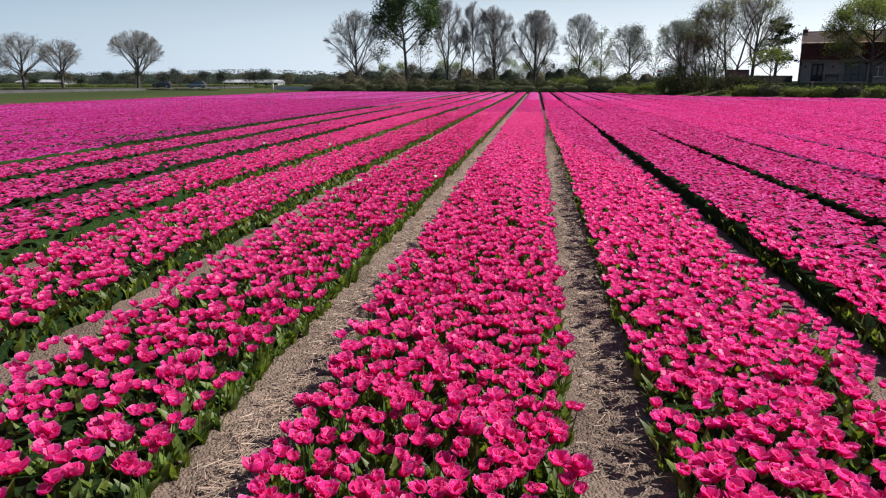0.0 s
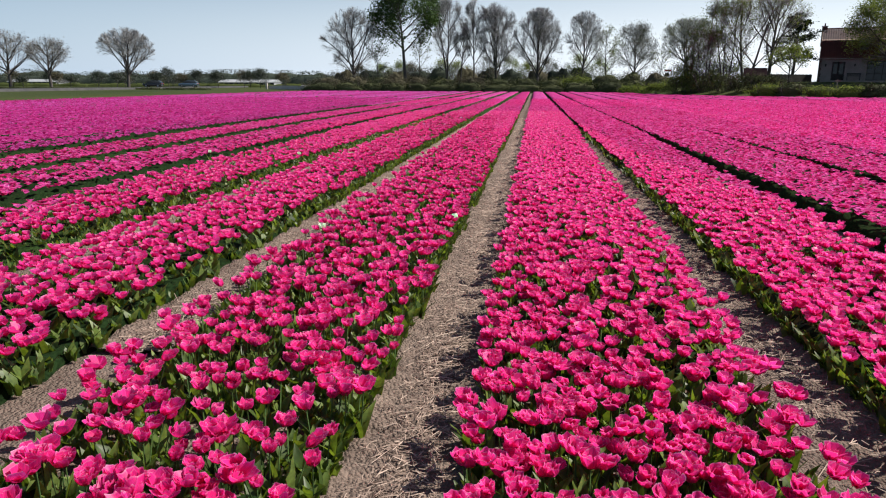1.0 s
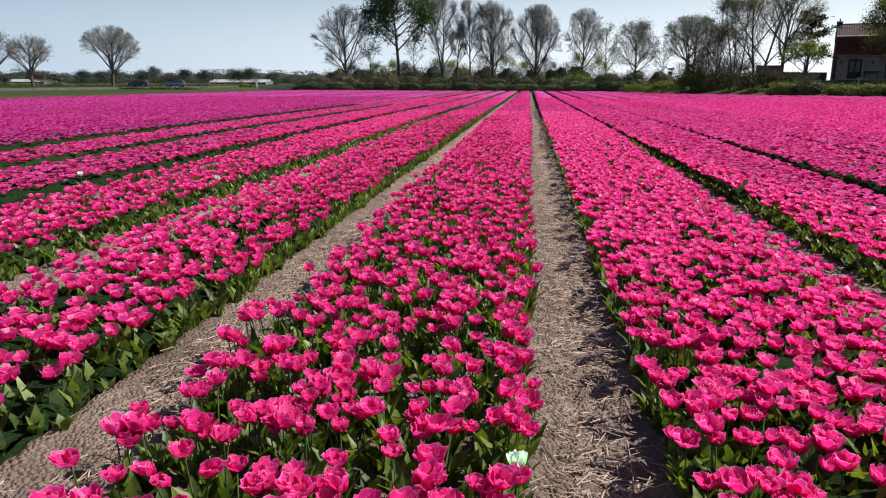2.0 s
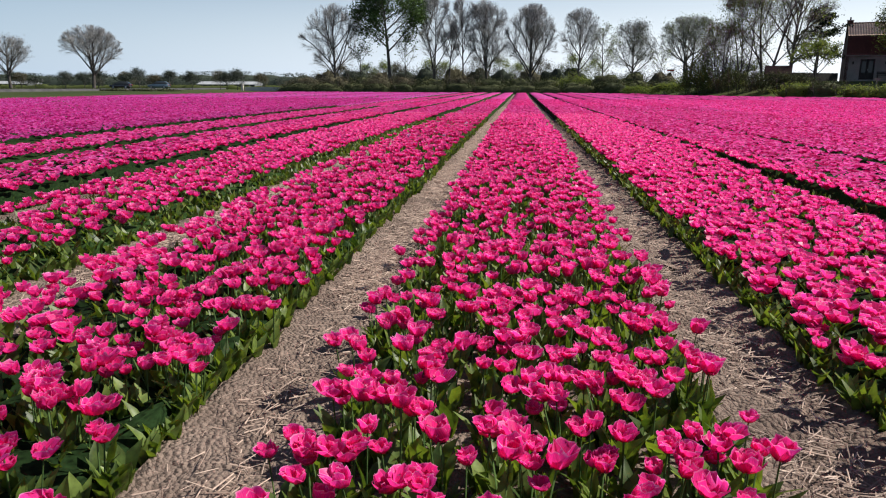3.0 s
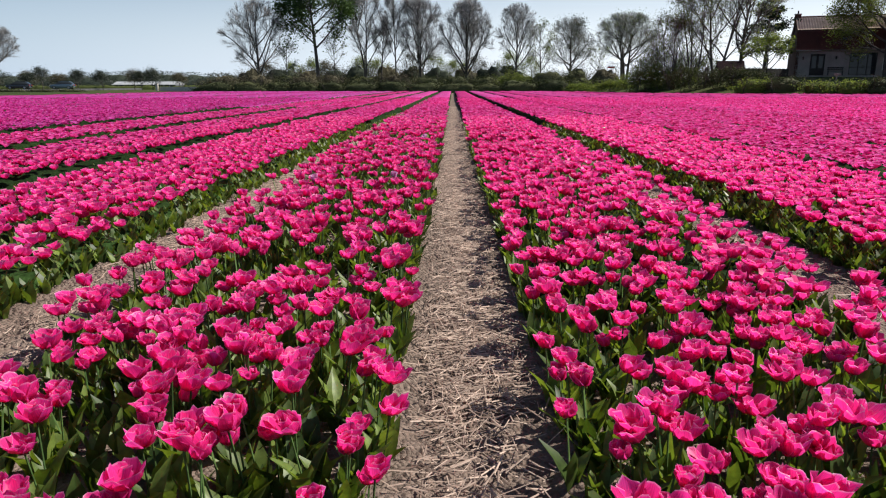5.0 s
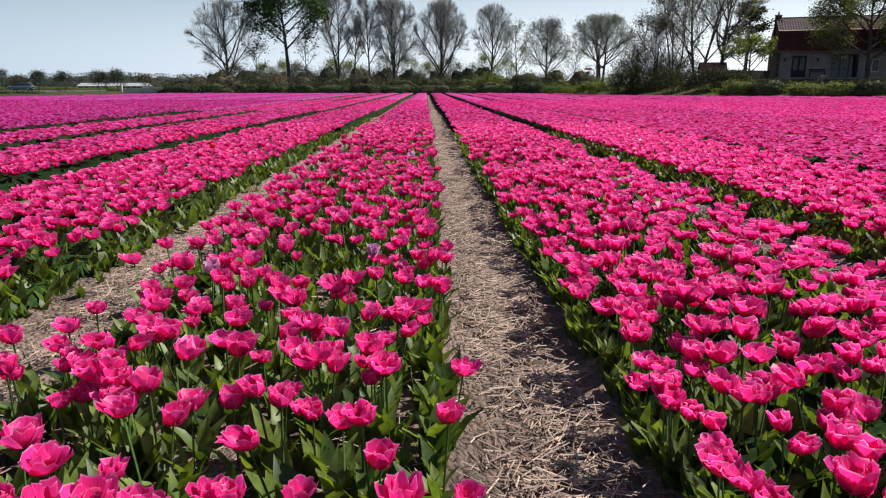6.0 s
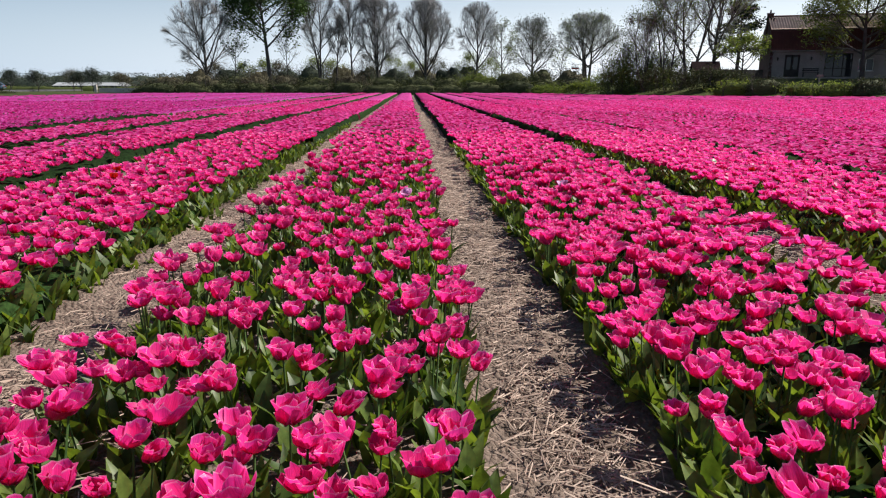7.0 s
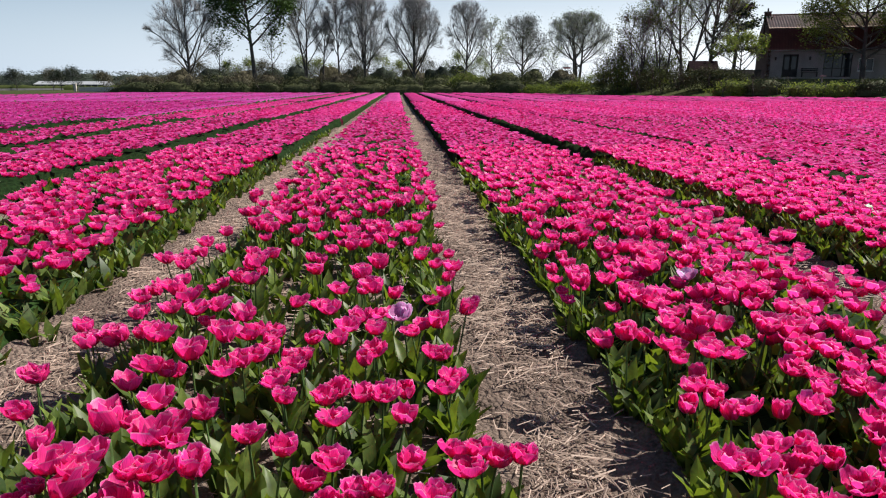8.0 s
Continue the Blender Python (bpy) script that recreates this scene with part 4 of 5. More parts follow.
def thicket(sx, sy, sz, seed, count):
    """The dense inside of a bush, a dented dome, and places for leaves on and over it."""
    rng = np.random.default_rng(seed)
    nu, nv = 20, 7

    def skin(th, ph, grow):
        u, v = th / 6.2832 * 9, ph * 4.5
        dent = 0.52 + 0.48 * value_noise(u, v, seed) + 0.34 * value_noise(u * 2.3 + 40, v * 2.3, seed + 1)
        flat = np.cos(ph) ** 0.8
        r = dent * grow
        return np.stack([sx * 0.5 * r * flat * np.cos(th), sy * 0.5 * r * flat * np.sin(th), sz * (0.25 + 0.75 * r) * np.sin(ph) ** 0.9], -1)

    T, P = np.meshgrid(np.arange(nu + 1) / nu * 2 * np.pi, np.linspace(0.0, np.pi / 2, nv))
    C = skin(np.where(T > 6.28, 0.0, T), P, 0.74)
    s = np.arange(nv * (nu + 1)).reshape(nv, nu + 1)
    Q = np.stack([s[:-1, :-1], s[:-1, 1:], s[1:, 1:], s[1:, :-1]], -1).reshape(-1, 4)
    L = skin(rng.uniform(0, 6.28, count), np.arcsin(rng.uniform(0.02, 1.0, count)), 0.74 + np.abs(rng.normal(size=count)) * 0.17)
    return C.reshape(-1, 3), Q, L


def shrub(place, size, seed, label, leaf, count=1500, leaf_size=0.16, stems=9, group="", category="shrub", rz=0.0, dense=True):
    """A bush: bare stems that fan out, and an uneven mass of small leaves in lobes."""
    root = thing("shrub", place, label, category, group, rz=rz)
    rng = np.random.default_rng(seed)
    w = Wood(seed)
    sx, sy, sz = size
    w.crown((0, 0, sz * 0.5), max(sx, sy) * 0.6, sz * 0.62)
    for k in range(stems):
        b = np.array([rng.uniform(-0.42, 0.42) * sx, rng.uniform(-0.4, 0.4) * sy, -0.05])
        d = np.array([rng.normal() * 0.3, rng.normal() * 0.3, 1.0])
        w.bough(b, d / np.linalg.norm(d), sz * rng.uniform(0.6, 0.95), 0.03, (4, 4), sz * 0.2)
    V, Q = w.tubes(w.boughs, 3, 0.012)
    V2, T2 = w.twig_blades(0.012)
    part_np("branchwork", mesh_np("branchwork", np.concatenate([V, V2]), Q, T2 + len(V), [M_BARK]), root, kind="stuff")
    C, Qc, L = thicket(sx, sy, sz, seed, count)
    V, T = leaf_cloud(L, seed + 1, 1, 0.05, leaf_size)
    if dense:
        V, Qc = np.concatenate([V, C]), Qc + len(V)
    else:
        Qc = None
    part_np("foliage", mesh_np("foliage", V, Qc, T, [leaf]), root, kind="stuff")
    return root


ROW = "row of trees behind the hedge"
tree((-37.9, 157.1, 0), 17.5, 14.8, 3.1, 1, "tall bare tree with broad fan-shaped crown", trunk_r=0.36, group=ROW, kids=(12, 8, 6, 24), steep=0.9, low=1.9, twig=1.3)
tree((-25.5, 153.0, 0), 24.5, 14.3, 7.7, 2, "tall poplar in dark green leaf with clear trunk", M_LEAF_POPLAR, 20, 0.24, 0.42, (16, 9, 6, 3), 0.6, 1.0, group=ROW, cloud=0.6)
tree((-32.1, 155.0, 0), 10.7, 4.6, 3.6, 3, "slim young tree with a few dark leaves", M_LEAF_POPLAR, 2, 0.22, 0.14, (6, 5, 4, 4), 0.8, 1.2, group=ROW, twig=0.8)
tree((-22.6, 155.0, 0), 12.8, 6.1, 4.6, 4, "slim young tree with a thin bare crown", M_LEAF_OLIVE, 1, 0.2, 0.13, (7, 6, 4, 4), 0.8, 1.2, group=ROW, twig=0.9)
tree((-16.8, 156.1, 0), 20.0, 8.8, 4.1, 5, "tall bare tree with two close trunks", trunk_r=0.34, group=ROW, trunks=2, steep=1.7, low=1.2, kids=(14, 7, 5, 24))
tree((-13.9, 156.1, 0), 17.3, 4.5, 5.1, 6, "slender bare tree, upright crown", trunk_r=0.2, group=ROW, steep=1.9, low=1.1, kids=(9, 6, 5, 20))
tree((-10.8, 155.0, 0), 19.0, 5.7, 5.1, 7, "slender bare tree, upright crown", trunk_r=0.2, group=ROW, steep=1.9, low=1.1, kids=(11, 6, 5, 20))
tree((-5.9, 155.0, 0), 18.0, 9.4, 3.1, 8, "tall bare tree with oval upright crown", trunk_r=0.32, group=ROW, steep=1.7, low=1.6, kids=(13, 8, 6, 24))
tree((2.7, 151.9, 0), 16.5, 10.8, 2.7, 9, "bare tree with full oval crown of upright limbs", trunk_r=0.34, group=ROW, steep=1.6, low=2.2, kids=(14, 8, 6, 24))
tree((11.8, 151.9, 0), 15.7, 9.0, 4.1, 10, "bare tree leaning a little, open crown", trunk_r=0.26, group=ROW, lean=0.05, steep=1.1, low=1.4, kids=(10, 7, 5, 20))
tree((16.8, 154.0, 0), 13.1, 6.3, 3.7, 11, "small open tree, nearly bare", M_LEAF_OLIVE, 5, 0.14, 0.18, (8, 6, 4, 5), 0.9, 1.4, group=ROW)
tree((23.4, 160.2, 0), 14.1, 9.4, 3.4, 12, "round-crowned tree in young dark olive leaf", M_LEAF_DARK, 7, 0.11, 0.28, (14, 9, 5, 10), 0.8, 1.4, group=ROW, cloud=0.55)
tree((27.9, 157.1, 0), 9.4, 4.1, 3.1, 13, "thin small tree, few leaves", M_LEAF_OLIVE, 1, 0.18, 0.12, (6, 5, 4, 4), group=ROW, twig=0.8)
tree((36.9, 172.0, 0), 16.0, 14.6, 4.6, 14, "dome-crowned tree with several trunks and fresh pale green rim", M_LEAF_SPRING, 4, 0.11, 0.52, (20, 10, 5, 16), 0.75, 1.3, 3, group=ROW, cloud=0.5)
LEFTROW = "trees along the road"
tree((-88.6, 151.9, 0), 13.2, 12.2, 2.7, 21, "bare roadside tree with broad round crown", trunk_r=0.4, group=LEFTROW, kids=(12, 8, 6, 24), steep=1.0, low=2.0, twig=1.2, half=0.012)
tree((-107.4, 151.9, 0), 11.4, 10.6, 2.7, 22, "bare roadside tree with low rounded crown", M_LEAF_BROWN, 1, 0.16, 0.36, (12, 8, 6, 5), 0.9, 2.0, group=LEFTROW, half=0.012)
tree((-117.6, 151.9, 0), 12.9, 13.3, 2.9, 23, "bare roadside tree, crown tinged brown", M_LEAF_BROWN, 1, 0.16, 0.4, (12, 8, 6, 5), 0.9, 2.0, group=LEFTROW, half=0.012)
tree((-129.4, 154.0, 0), 12.2, 12.6, 2.9, 24, "bare roadside tree, crown tinged brown", M_LEAF_BROWN, 1, 0.16, 0.4, (12, 8, 6, 5), 0.9, 2.0, group=LEFTROW, half=0.012)

# garden wood beside the house
GARDEN = "trees of the garden"
tree((25.2, 92.4, 0.4), 12.0, 5.8, 2.1, 31, "garden tree, young leaves on many thin stems", M_LEAF_SPRING, 14, 0.08, 0.16, (12, 6, 5, 5), 1.4, 1.2, 3, group=GARDEN, cloud=0.5, twig=0.7, half=0.011)
tree((28.1, 93.4, 0.6), 14.4, 9.4, 2.5, 32, "tall garden tree, bare top over olive leaves", M_LEAF_OLIVE, 9, 0.08, 0.26, (14, 8, 5, 6), 1.2, 1.3, 2, group=GARDEN, cloud=0.5, twig=0.8, half=0.011)
tree((31.3, 95.5, 0.8), 13.7, 8.3, 2.7, 33, "tall garden tree with thin bare crown", M_LEAF_OLIVE, 6, 0.08, 0.26, (11, 8, 5, 6), 1.2, 1.3, group=GARDEN, cloud=0.45, twig=0.8, half=0.011)
tree((22.6, 91.3, 0.2), 7.9, 5.2, 1.5, 34, "young tree with many stems in light leaf", M_LEAF_SPRING, 17, 0.07, 0.12, (9, 6, 4, 4), 1.3, 1.2, 3, group=GARDEN, cloud=0.4, twig=0.6, half=0.01)
tree((32.1, 90.2, 1.2), 4.6, 5.4, 1.2, 35, "small garden tree in fresh green leaf", M_LEAF_SPRING, 8, 0.12, 0.12, (8, 6, 4, 3), 0.6, 1.2, group=GARDEN, cloud=0.22, twig=0.4, half=0.01)
tree((43.3, 89.0, 1.5), 10.2, 11.4, 1.9, 36, "leafy green tree in front of the house", M_LEAF_SPRING, 44, 0.095, 0.26, (15, 9, 5, 3), 0.45, 1.0, group=GARDEN, crown_from=1.2, cloud=0.4, twig=0.6, half=0.01)
tree((47.9, 86.6, 1.5), 10.4, 9.4, 2.5, 37, "leafy green tree beside the house", M_LEAF_SPRING, 14, 0.13, 0.28, (13, 8, 5, 3), 0.7, 1.2, group=GARDEN, cloud=0.35, twig=0.6, half=0.01)


# young trees along the far side of the road
rr_ = np.random.default_rng(31)
for k in range(19):
    xx = -138 + k * 4.0 + float(rr_.uniform(-1.6, 1.6))
    tree((xx, 182 + float(rr_.uniform(-6, 10)), -0.03), float(rr_.uniform(2.6, 4.8)), float(rr_.uniform(3.4, 5.6)), 0.6, 840 + k, "young roadside tree in hazy green leaf", M_FARWOOD if k % 3 else M_LEAF_BROWN,
         16, 0.11, 0.10, (8, 5, 4, 4), 0.9, 1.1, group="young trees beyond the road", cloud=0.4, twig=0.5)


def pine(place, height, width, seed):
    """A dark pine with drooping tiers of needled boughs."""
    root = thing("pine_tree", place, "dark ragged pine with drooping boughs behind the shed", "pine tree", GARDEN)
    rng = np.random.default_rng(seed)
    w = Wood(seed)
    w.trunk += [(np.array([0, 0, -0.1]), np.array([0.2, 0, height * 0.5]), 0.24, 0.15), (np.array([0.2, 0, height * 0.5]), np.array([0.1, 0, height * 0.97]), 0.15, 0.04)]
    pts = []
    V, Q = w.tubes(w.trunk, 8, 0.02)
    part_np("trunk", mesh_np("trunk", V, Q, mats=[M_BARK], smooth=True), root)
    for k in range(34):
        z = height * rng.uniform(0.38, 0.97)
        a = rng.uniform(0, 6.28)
        L = width / 2 * (1.25 - z / height) * rng.uniform(0.7, 1.5)
        p0 = np.array([0.15, 0, z])
        d = np.array([np.cos(a), np.sin(a), rng.uniform(-0.15, 0.45)])
        store = []
        lp, _ = w.piece(store, p0, d / np.linalg.norm(d), L, 0.06, 0.02, 3, 0.1, 0.03)
        V, Q = w.tubes(store, 4, 0.02)
        part_np("limb", mesh_np("limb", V, Q, mats=[M_BARK], smooth=True), root)
        for f in np.linspace(0.25, 1.0, 9):
            pts.append(w.along(lp, f)[0])
    V, T = leaf_cloud(pts, seed, 16, (0.32, 0.32, 0.14), 0.15, 0.8)
    part_np("needles", mesh_np("needles", V, None, T, [M_NEEDLE]), root, kind="stuff")


pine((34.8, 97.6, 1.2), 8.9, 6.2, 5)

# small trees in first leaf that stand behind the row
yr = np.random.default_rng(23)
for k in range(12):
    xx = -44 + k * 5.6 + float(yr.uniform(-1.6, 1.6))
    tree((xx, 178 + float(yr.uniform(-5, 12)), -0.03), float(yr.uniform(5.6, 8.2)), float(yr.uniform(4.6, 7.4)), 1.5, 800 + k, "small distant tree in hazy young leaf", M_LEAF_BROWN if k % 3 == 0 else M_LEAF_OLIVE,
         11, 0.13, 0.13, (8, 5, 4, 5), 0.7, 1.2, group="small trees behind the row", cloud=0.45, twig=0.7)

# hedge and bushes at the end of the field
HEDGE = "hedge at the end of the field"
hr = np.random.default_rng(17)
x = -35.2
k = 0
while x < 19.5:
    wd = hr.uniform(3.4, 5.2)
    ht = float(np.interp(x, [-43, -30, -10, 4, 8, 13, 19, 22], [2.9, 2.6, 2.4, 2.4, 3.1, 3.8, 3.3, 2.5])) * hr.uniform(0.88, 1.12)
    kind = [M_LEAF_DARK, M_LEAF_BROWN, M_LEAF_OLIVE][int(hr.choice(3, p=[0.5, 0.25, 0.25]))]
    nm = {M_LEAF_DARK: "dark green dense hedge bush", M_LEAF_BROWN: "brownish twiggy hedge bush", M_LEAF_OLIVE: "olive-green hedge bush"}[kind]
    shrub((x + wd / 2, 118 + hr.uniform(-1.0, 2.5), -0.03), (wd * 1.75, 2.6, ht * 1.08), 300 + k, nm + " at the field's end", kind, 3200, 0.082, 9, HEDGE, "hedge")
    shrub((x + wd / 2, 115.4 + hr.uniform(-0.4, 0.4), -0.03), (wd * 1.7, 1.9, ht * 0.66), 400 + k, "low dark undergrowth in front of the hedge", M_LEAF_DARK, 1500, 0.08, 2, HEDGE, "hedge")
    x += wd
    k += 1
# pale young growth behind the hedge
for k in range(12):
    xx = -45 + k * 5.2 + hr.uniform(-1.5, 1.5)
    shrub((xx, 172 + hr.uniform(-6, 8), -0.03), (9.0, 4, hr.uniform(3.8, 6.2)), 500 + k, "distant bush in hazy young leaf", [M_LEAF_BROWN, M_FARWOOD, M_FARWOOD][k % 3], 3000, 0.09, 18, "bushes behind the trees")
BANK_T = [0.3, 1.2, 2.5, 4.5, 8.0, 12.0, 17.0, 24.0, 40.0]
BANK_Z = [-0.06, 0.08, 0.30, 0.60, 1.10, 1.50, 1.74, 1.76, -0.06]


def bank_z(x, y):
    """Height of the bank's surface."""
    t = np.asarray(y, float) - far_edge(x)
    fade = np.clip((np.asarray(x, float) - 17.5) / 9.0, 0, 1) * np.clip((66 - np.asarray(x, float)) / 5, 0, 1)
    return np.interp(t, BANK_T, BANK_Z) * fade


def garden_bank():
    """The low bank on which the house and its garden lie."""
    xs = np.linspace(17, 66, 60)
    edge = far_edge(xs)
    T, X = np.meshgrid(np.array(BANK_T), xs, indexing="ij")
    Y = edge[None, :] + T
    Z = bank_z(X, Y)
    Z = np.where(Z < 0.01, -0.06, Z + (value_noise(X * 1.1, T * 1.3, 2) - 0.5) * 0.10)
    s = Soup()
    s.sheet(np.stack(yonder(X, Y, Z), -1), 0)
    V, Q, Tt, U, QM, TM = s.done()
    ob = new("garden_bank", mesh_np("garden_bank", V, Q, mats=[M_MEADOW], smooth=True))
    tagged(ob, "low grassy bank carrying the house and garden", "bank", kind="structure")


# garden bank shrubs
BANKS = "shrubs on the garden bank"
for k in range(13):
    xx = 26.8 + k * 2.35
    yy = float(far_edge(xx)) + 2.6 + 0.5 * math.sin(k * 2.1)
    mt, lab = ((M_LEAF_OLIVE, "ragged green hedge bush on the bank"), (M_LEAF_OLIVE, "low green hedge bush on the bank"), (M_LEAF_DARK, "low dark hedge bush on the bank"))[(k * 2 + (k > 6)) % 3]
    shrub((xx, yy, float(bank_z(xx, yy)) - 0.03), (4.6, 1.5, 1.25 + 0.16 * math.sin(k * 1.7)), 600 + k, lab, mt, 2200, 0.06, 8, BANKS, "hedge")
for k, (xx, yy, sx, sz, mt, lab) in enumerate([
        (20.2, 90.6, 4.4, 3.2, M_LEAF_OLIVE, "olive-green bush at the garden's corner"), (23.2, 86.6, 4.4, 2.4, M_LEAF_DARK, "dark bush under the garden trees"),
        (25.6, 84.0, 3.8, 2.0, M_LEAF_DARK, "dark bush under the garden trees"), (27.6, 83.2, 3.4, 1.8, M_LEAF_DARK, "dark bush before the shed"),
        (16.4, 108, 4.0, 1.3, M_LEAF_SPRING, "low fresh green bush near the road sign"), (19.0, 101, 4.0, 1.4, M_LEAF_OLIVE, "olive bush by the field's corner"),
        (17.6, 116, 4.5, 1.7, M_LEAF_OLIVE, "olive bush by the field's corner"), (23.4, 105, 5.0, 1.5, M_LEAF_OLIVE, "olive bush beside the garden wood")]):
    shrub((xx, yy, float(bank_z(xx, yy)) - 0.05), (sx * 1.25, 1.8, sz), 620 + k, lab, mt, 4200, 0.07, 12, BANKS, dense=False)
# tall leafy bushes that close the garden towards the field
for k, (xx, yy, sx, sz) in enumerate([(20.6, 92.5, 3.6, 4.2), (22.6, 94.0, 3.8, 5.8), (25.0, 94.5, 3.6, 5.0), (27.4, 95.0, 3.6, 4.4), (23.8, 91.0, 4.0, 3.0)]):
    shrub((xx, yy, 0.1), (sx, 2.6, sz), 650 + k, "tall olive-green bush at the edge of the garden", [M_LEAF_OLIVE, M_LEAF_SPRING][k % 2], 5200, 0.075, 16, BANKS, dense=False)


garden_bank()

# ---- far woods ----


def far_woods(xa, xb, y, h, seed, label, mat, count):
    rng = np.random.default_rng(seed)
    xa, xb, y, h = xa * YON, xb * YON, y * YON, h * YON
    n = int(abs(xb - xa) / (h * 0.55))
    cx = np.linspace(xa, xb, n) + rng.normal(size=n) * h * 0.3
    hh = h * (0.62 + 0.5 * value_noise(cx / (h * 2.2), cx * 0, seed)) * rng.uniform(0.85, 1.12, n)
    pick = rng.integers(0, n, count)
    f = rng.uniform(0.02, 0.84, count) ** 0.8
    C = np.stack([cx[pick] + rng.normal(size=count) * h * 0.34 * np.sqrt(np.clip(1.1 - f, 0, 1)), y + rng.normal(size=count) * h * 0.5, f * hh[pick]], -1)
    V, T = leaf_cloud(C, seed, 1, 0.1, h * 0.042)
    xs = np.linspace(min(xa, xb), max(xa, xb), n * 3)
    top = 0.84 * h * (0.42 + 0.34 * value_noise(xs / (h * 2.2), xs * 0, seed) + 0.16 * value_noise(xs / (h * 0.6), xs * 0, seed + 3) + 0.08 * rng.uniform(size=n * 3))
    prof = np.array([[-0.6, 0.0], [-0.5, 0.5], [-0.2, 0.9], [0.0, 1.0], [0.4, 0.7], [0.6, 0.0]])
    G = np.stack([np.repeat(xs[:, None], 6, 1) + rng.normal(size=(n * 3, 6)) * h * 0.08, y + prof[None, :, 0] * h + 0 * xs[:, None], prof[None, :, 1] * top[:, None] - 0.02], -1)
    b = np.arange(n * 18).reshape(n * 3, 6)
    Qc = np.stack([b[:-1, :-1], b[:-1, 1:], b[1:, 1:], b[1:, :-1]], -1).reshape(-1, 4)
    ob = new("far_woods", mesh_np("far_woods", np.concatenate([V, G.reshape(-1, 3)]), Qc + len(V), T, [mat]))
    tagged(ob, label, "woods", kind="stuff")


far_woods(-560, -60, 520, 12.5, 71, "distant line of hazy trees on the horizon", M_FARWOOD, 20000)
far_woods(-330, -52, 345, 7.2, 72, "distant bushes beyond the road", M_FARWOOD, 15000)
far_woods(-190, -70, 215, 1.7, 73, "scrubby bushes behind the road", M_LEAF_OLIVE, 9000)
far_woods(-60, 420, 560, 5.2, 74, "distant line of hazy trees on the horizon", M_FARWOOD, 14000)

# ---- house ----
HOUSE_L, HOUSE_D = 14.4, 8.6
Z_EAVE, Z_BREAK, Z_RIDGE = 2.72, 4.72, 6.28


def tiled_slope(p0, p1, length, wave=0.26):
    """A slope of pantiles between two lines along x: rounded ribs running down and stepped courses."""
    (y0, z0), (y1, z1) = p0, p1
    run = math.hypot(y1 - y0, z1 - z0)
    nc, nr = int(length / wave) * 4, max(int(run / 0.33), 2)
    ny, nz = -(z1 - z0) / run, (y1 - y0) / run
    rows = []
    for r in range(nr):
        for f, lift in ((r / nr, 0.035), ((r + 0.97) / nr, 0.0)):
            xs = np.linspace(0, length, nc + 1)
            h = lift + 0.016 * np.cos(xs / wave * 2 * np.pi) + 0.03
            rows.append(np.stack([xs, y0 + (y1 - y0) * f + ny * h * (1 if nz > 0 else -1), z0 + (z1 - z0) * f + abs(nz) * h], -1))
    s = Soup()
    s.sheet(np.array(rows), 0)
    V, Q, T, U, QM, TM = s.done()
    return V, Q


